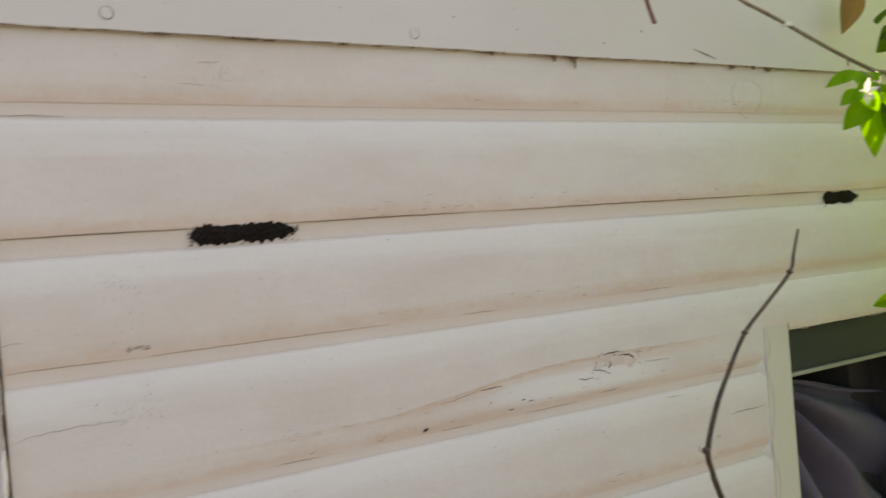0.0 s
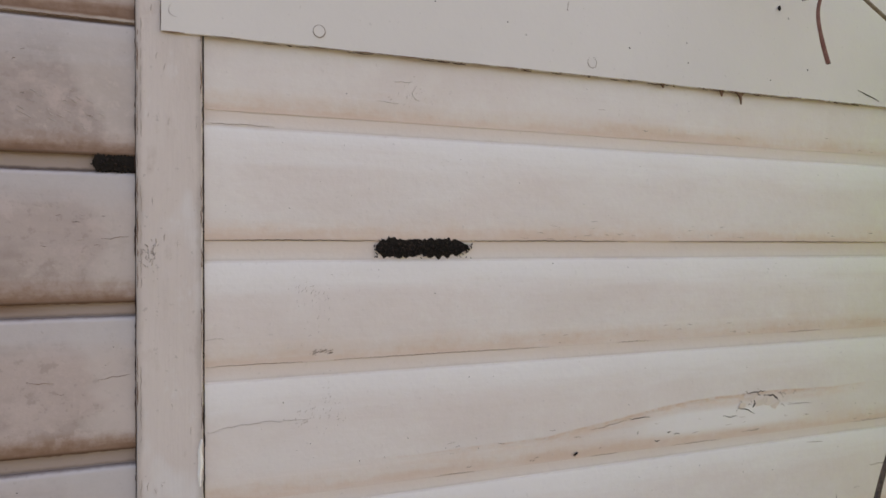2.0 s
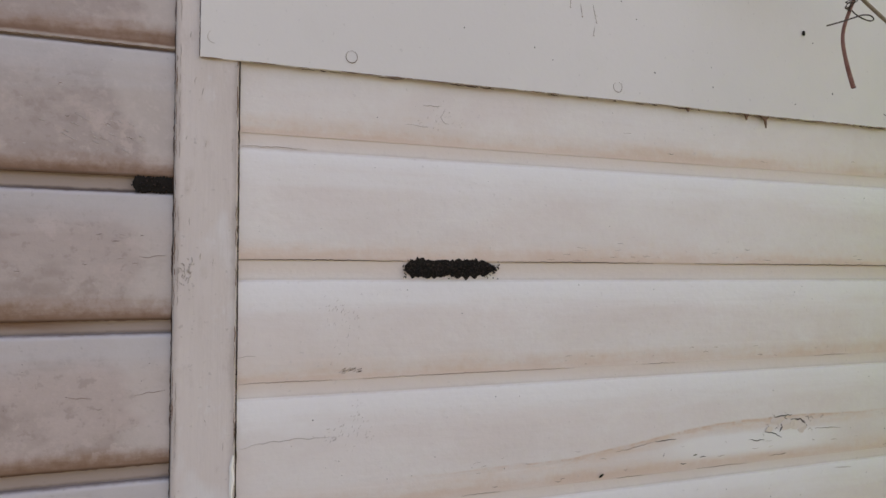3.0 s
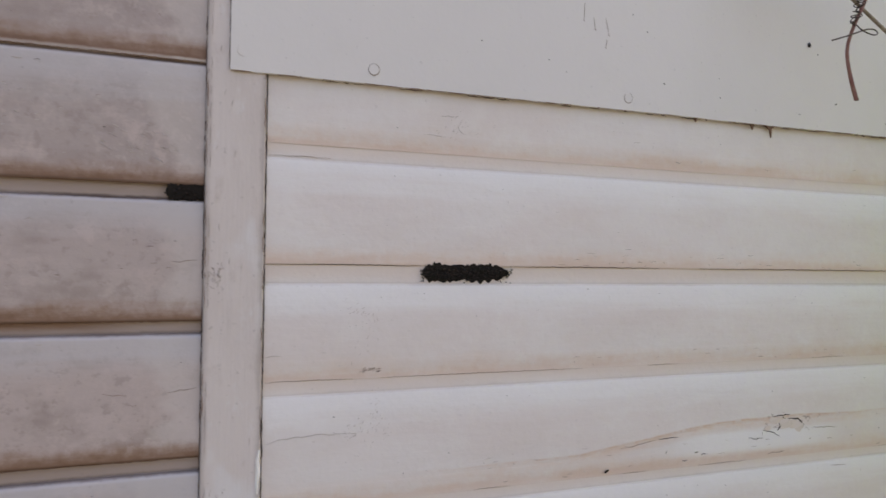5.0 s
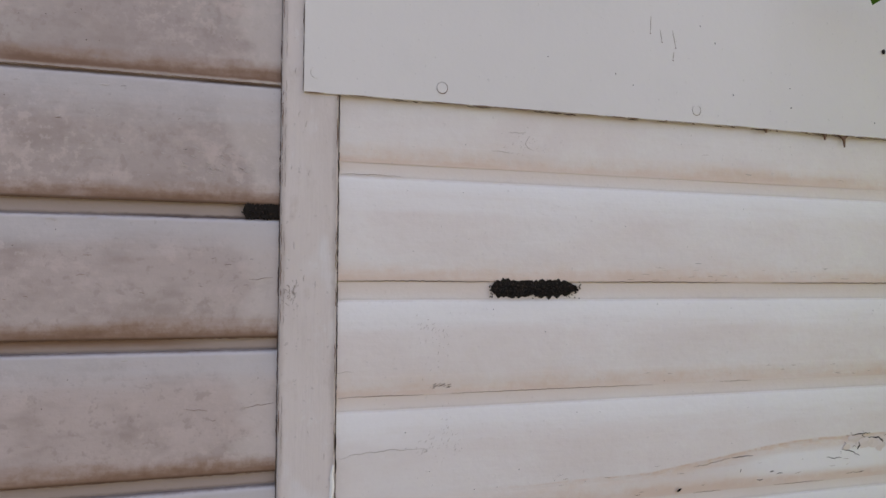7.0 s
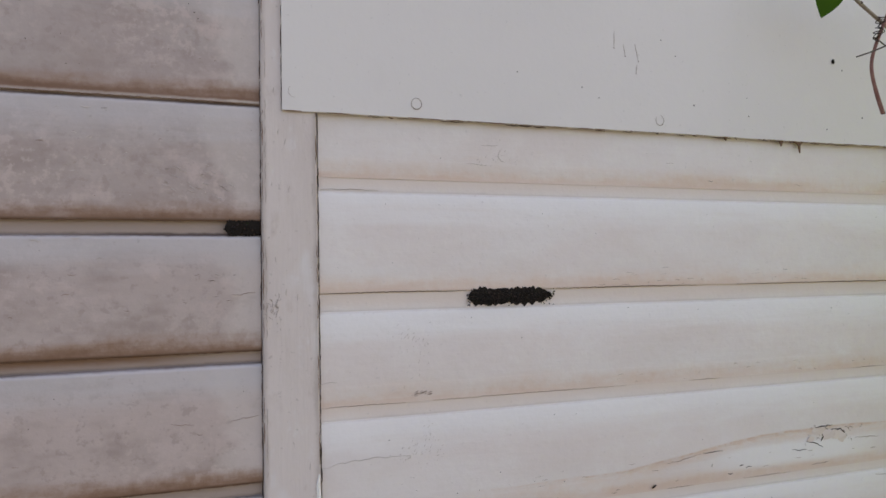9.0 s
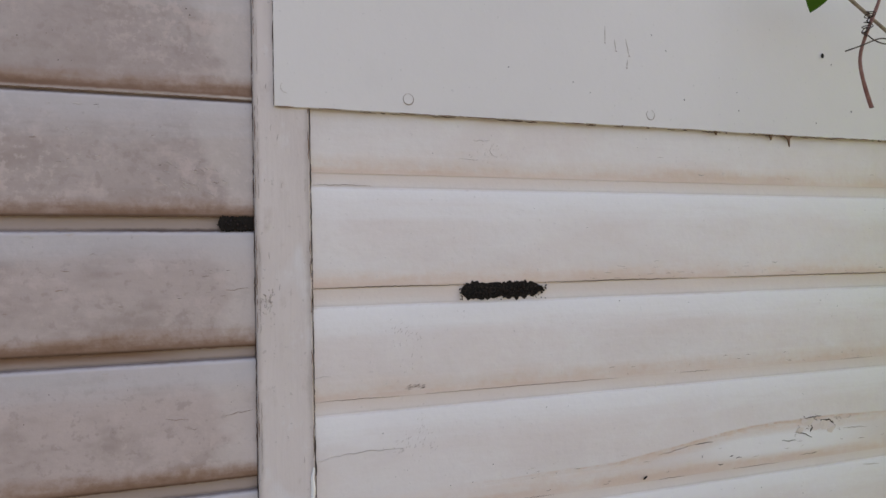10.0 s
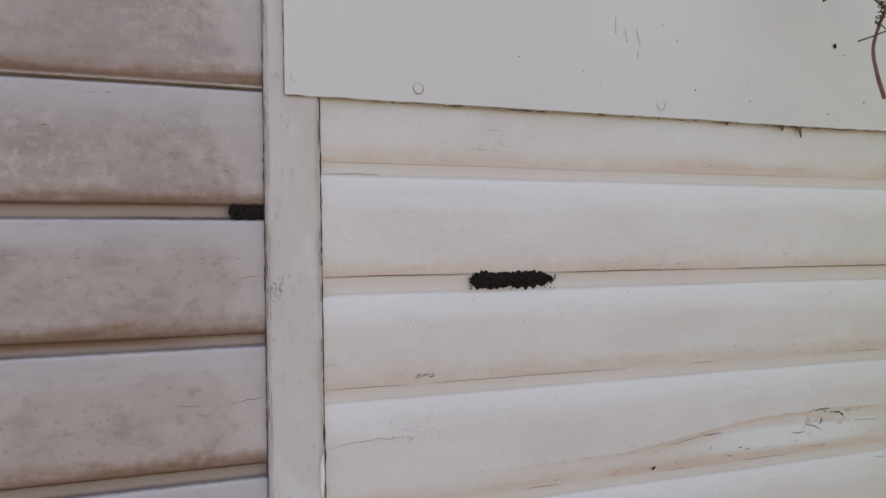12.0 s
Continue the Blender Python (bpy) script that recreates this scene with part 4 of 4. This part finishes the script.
for x, z in ((0.9442, 1.9515), (1.03, 1.903), (1.425, 1.756), (0.905, 1.974)):
    bm = bmesh.new()
    bmesh.ops.create_icosphere(bm, subdivisions=2, radius=0.0038)
    for v in bm.verts:
        v.co = Vector((v.co.x * 1.2, v.co.y, v.co.z)) + Vector((x, -0.09, z)) - plant.location
    part("node", bm, BROWN_BARK, plant)
part("side_stem", tube(at_plant([(1.425, -0.092, 1.754), (1.424, -0.095, 1.746), (1.423, -0.096, 1.7366)]), 0.0018, 6, 3), GREY_BARK, plant)
twig = part("twig", tube(at_plant([(0.998, -0.088, 2.03), (0.9826, -0.09, 1.9998), (0.9699, -0.093, 1.9732), (0.9503, -0.095, 1.9411), (0.9349, -0.093, 1.9099), (0.9249, -0.09, 1.8794), (0.9233, -0.09, 1.8548), (0.9316, -0.09, 1.8213), (0.9439, -0.09, 1.7879)]), [0.0022, 0.0024, 0.0027, 0.0031, 0.0029, 0.0028, 0.0028, 0.0031, 0.0037], 10, 8), RED_BARK, plant, "smooth red-brown cut twig")
part("cut_end", tube(at_plant([(0.9440, -0.0905, 1.7905), (0.9447, -0.0905, 1.7868)]), [0.0030, 0.0028], 8, 2), TENDRIL, plant)
part("upper_stem", tube(at_plant([(0.88, -0.10, 2.015), (0.9405, -0.10, 1.9946), (0.9669, -0.097, 1.9885), (0.9984, -0.10, 1.9896), (1.06, -0.10, 2.01), (1.20, -0.11, 2.09), (1.50, -0.13, 2.12), (1.85, -0.22, 1.9)]), 0.0022, 6, 6), BROWN_BARK, plant)
part("tendril", tube(at_plant([(0.8641, -0.112, 1.8715), (0.9007, -0.108, 1.8840), (0.9273, -0.104, 1.8940), (0.9544, -0.100, 1.9039), (0.9748, -0.098, 1.9069), (0.9854, -0.096, 1.9029), (0.9742, -0.098, 1.8978), (0.9541, -0.10, 1.8989), (0.9384, -0.101, 1.9033), (0.9321, -0.100, 1.9086)]), [0.0013, 0.0014, 0.0014, 0.0013, 0.0012, 0.0011, 0.0011, 0.0011, 0.0011, 0.0010], 6, 8), TENDRIL, plant, "thin dark looping tendril")
coil = []
for k in range(90):
    f = k / 89
    a = f * 2 * math.pi * 6.6
    r = 0.0056 * (1 + 0.40 * math.sin(a * 0.73 + 0.6)) * (1 - 0.2 * f)
    coil.append((0.9245 + 0.018 * f + r * math.cos(a), -0.099 + 0.006 * math.sin(a * 1.3), 1.9070 + 0.044 * f + 0.8 * r * math.sin(a)))
part("coiled_tendril", tube(at_plant(coil), 0.0008, 5, 3), TENDRIL, plant)
part("white_tag", slab(*[tuple(Vector(p) - plant.location) for p in ((1.2555, -0.0960, 1.8030), (1.2720, -0.0840, 1.8105))], 0.0015), WHITE_TAPE, plant, "small white tag on the stem")


def leaf_mesh(length, width, curl=0.25, fold=0.25, teeth=0.0):
    """A pointed oval leaf along +x, folded at the midrib and drooping to its tip."""
    bm, rows, n = bmesh.new(), [], 9
    for i in range(n + 1):
        f = i / n
        w = width / 2 * (math.sin(math.pi * min(1.0, f ** 0.8)) ** 0.9 if 0 < f < 1 else 0.0) * (1 + teeth * (i % 2))
        z = -curl * length * f * f
        x = length * f
        rows.append([bm.verts.new((x, -w, z + fold * w)), bm.verts.new((x, -w * 0.5, z + fold * w * 0.35)), bm.verts.new((x, 0, z)), bm.verts.new((x, w * 0.5, z + fold * w * 0.35)), bm.verts.new((x, w, z + fold * w))])
    for a, b in zip(rows, rows[1:]):
        for j in range(4):
            bm.faces.new((a[j], a[j + 1], b[j + 1], b[j]))
    bmesh.ops.remove_doubles(bm, verts=bm.verts, dist=1e-5)
    return bm


def leaf(base, tip, width, face=(-0.75, -0.6, 0.1), material=None, name="leaf", curl=0.06, fold=0.25):
    """One leaf from its base to its tip, its upper side turned to `face`."""
    base, tip = Vector(base), Vector(tip)
    d = tip - base
    x = d.normalized()
    n = Vector(face)
    n = (n - x * n.dot(x)).normalized()
    y = n.cross(x)
    m = Matrix.Translation(base) @ Matrix((x, y, n)).transposed().to_4x4()
    bm = leaf_mesh(d.length, width, curl, fold)
    bmesh.ops.transform(bm, matrix=Matrix.Translation(-plant.location) @ m, verts=bm.verts)
    return part(name, bm, material or LEAF, plant, smooth=True)


# leaves and flower beside the wall, placed to fit the camera's view
leaf((1.241, -0.231, 1.686), (1.145, -0.240, 1.659), 0.026, (-0.75, -0.55, 0.3))
leaf((1.245, -0.231, 1.655), (1.177, -0.240, 1.630), 0.028, (-0.75, -0.55, 0.2))
leaf((1.245, -0.236, 1.655), (1.238, -0.259, 1.616), 0.026, (-0.7, -0.6, -0.1))
leaf((1.263, -0.231, 1.635), (1.167, -0.250, 1.591), 0.039)
leaf((1.275, -0.227, 1.639), (1.238, -0.250, 1.545), 0.039, (-0.75, -0.65, 0.25))
leaf((1.284, -0.240, 1.635), (1.266, -0.259, 1.575), 0.036, (0.1, -0.9, 0.4), SHADE_LEAF)
leaf((1.289, -0.222, 1.655), (1.326, -0.259, 1.575), 0.039, (-0.5, -0.8, 0.1))
leaf((1.289, -0.231, 1.681), (1.266, -0.240, 1.672), 0.014, (0.3, -0.8, 0.5))
leaf((1.470, -0.15, 1.795), (1.415, -0.16, 1.745), 0.044, (0.4, -0.9, 0.3), SHADE_LEAF)
# two leaves added on the sun's side to shade the others
leaf((1.342, -0.188, 1.699), (1.28, -0.207, 1.672), 0.046, (-0.3, -0.4, 0.85))
leaf((1.367, -0.188, 1.681), (1.298, -0.197, 1.644), 0.051, (-0.2, -0.5, 0.85))
leaf((1.452, -0.15, 1.294), (1.357, -0.155, 1.289), 0.032, (-0.4, -0.8, 0.4))
leaf((0.822, -0.11, 2.002), (0.788, -0.118, 1.928), 0.050, (-0.3, -0.9, 0.2), SHADE_LEAF)
leaf((0.835, -0.11, 2.040), (0.868, -0.12, 2.000), 0.040, (0.1, -0.9, 0.4), SHADE_LEAF)
leaf((1.510, -0.06, 1.905), (1.478, -0.062, 1.816), 0.050, (-0.35, -0.8, 0.2), DRY_LEAF, "dry_leaf", 0.18, 0.6)
# unseen leaves added towards the sun to throw shade on these
for px, py, pz, far, long, w in ((1.245, -0.233, 1.632, 0.26, 0.060, 0.034), (1.275, -0.228, 1.615, 0.24, 0.055, 0.036), (1.200, -0.233, 1.684, 0.31, 0.055, 0.020), (1.225, -0.230, 1.655, 0.30, 0.050, 0.022), (1.265, -0.240, 1.585, 0.27, 0.060, 0.030)):
    c = Vector((px, py, pz)) + far * to_sun
    leaf(c + Vector((0.4, 0.1, 0.1)) * long, c - Vector((0.5, 0.1, 0.5)) * long, w, tuple(to_sun), SHADE_LEAF, curl=0.02, fold=0.1)
for k in range(5):
    a = 2 * math.pi * k / 5 + 0.5
    leaf((1.232, -0.246, 1.648), (1.232 + 0.027 * math.cos(a), -0.256, 1.648 + 0.022 * math.sin(a)), 0.0085, (-0.7, -0.6, 0.4), PETAL, "petal", 0.15, 0.2)
part("leaf_stalk", tube(at_plant([(1.4883, -0.10, 1.731), (1.40, -0.17, 1.70), (1.294, -0.23, 1.672), (1.289, -0.234, 1.639)]), 0.0018, 6, 5), GREY_BARK, plant)
part("leaf_stalk", tube(at_plant([(1.294, -0.23, 1.672), (1.257, -0.232, 1.683), (1.243, -0.234, 1.686)]), 0.0012, 6, 4), GREY_BARK, plant)
part("leaf_stalk", tube(at_plant([(0.80, -0.09, 2.035), (0.815, -0.10, 2.015), (0.822, -0.11, 2.000)]), 0.0012, 6, 4), GREY_BARK, plant)
part("leaf_stalk", tube(at_plant([(1.80, -0.18, 1.45), (1.62, -0.155, 1.36), (1.452, -0.15, 1.292)]), 0.0015, 6, 5), GREY_BARK, plant)
part("leaf_stalk", tube(at_plant([(1.85, -0.22, 1.9), (1.70, -0.14, 2.02), (1.56, -0.07, 1.99), (1.510, -0.06, 1.905)]), 0.0014, 6, 5), GREY_BARK, plant)

# rest of the crown, unseen: sized to dim the wall and tint it green
bm = bmesh.new()
for k in range(1650):
    c = Vector((rng.uniform(1.52, 2.7), rng.uniform(-0.85, -0.03), rng.uniform(0.7, 2.35)))
    # leaves that would stand in the camera's view are left out
    if c.y > -0.98 + 0.628 * (c.x - 0.07) - 0.16 or ((c.x - 2.12) / 0.62) ** 4 + ((c.y + 0.42) / 0.50) ** 4 + ((c.z - 1.45) / 0.85) ** 4 > 1.0 + 0.5 * noise.noise(c * 2.3):
        continue
    src = leaf_mesh(rng.uniform(0.07, 0.12), rng.uniform(0.035, 0.06), rng.uniform(0.1, 0.35), 0.3)
    m = Matrix.Translation(c - plant.location) @ pose(0, 0, 0, rng.uniform(-40, 40), rng.uniform(-10, 70), rng.uniform(0, 360))
    keep = {v: bm.verts.new(m @ v.co) for v in src.verts}
    for f in src.faces:
        bm.faces.new([keep[v] for v in f.verts])
    src.free()
tagged(part("crown", bm, CROWN_LEAF, plant, smooth=True), kind="stuff")
for k in range(9):
    a = (1.98 + rng.uniform(-0.1, 0.05), -0.24, rng.uniform(0.6, 1.3))
    e = (rng.uniform(1.8, 2.6), rng.uniform(-0.8, -0.2), rng.uniform(1.4, 2.25))
    part("branch", tube(at_plant([a, ((a[0] + e[0]) / 2, (a[1] + e[1]) / 2 - 0.03, (a[2] + e[2]) / 2 + 0.05), e]), [0.006, 0.004, 0.002], 6, 5), GREY_BARK, plant)

# bare stem that stands free in front of the wall
bare = empty("bare_stem", "bare knobbly brown vine stem standing before the wall", "stem", at=(0.90, -0.42, 0.0))


def at_bare(points):
    return [tuple(Vector(p) - bare.location) for p in points]


part("stalk", tube(at_bare([(1.022, -0.262, 1.440), (1.005, -0.265, 1.408), (0.987, -0.27, 1.381), (0.9352, -0.27, 1.3426), (0.8872, -0.27, 1.3072), (0.8486, -0.27, 1.257), (0.8220, -0.27, 1.2156), (0.8009, -0.27, 1.1636), (0.8060, -0.27, 1.133), (0.8157, -0.27, 1.1039), (0.85, -0.30, 0.95), (0.88, -0.38, 0.5), (0.90, -0.42, 0.0)]), [0.0016, 0.0022, 0.0026, 0.0027, 0.0029, 0.0031, 0.0033, 0.0036, 0.0036, 0.0038, 0.0044, 0.006, 0.008], 8, 8), BROWN_BARK, bare)
for x, z, r in ((0.987, 1.381, 0.0046), (0.8872, 1.3072, 0.0044), (0.7985, 1.1630, 0.0056)):
    bm = bmesh.new()
    bmesh.ops.create_icosphere(bm, subdivisions=2, radius=r)
    for v in bm.verts:
        v.co = Vector((v.co.x * (1.3 if v.co.x < 0 else 0.9), v.co.y, v.co.z * 0.9)) + Vector((x, -0.27, z)) - bare.location
    part("knob", bm, BROWN_BARK, bare)
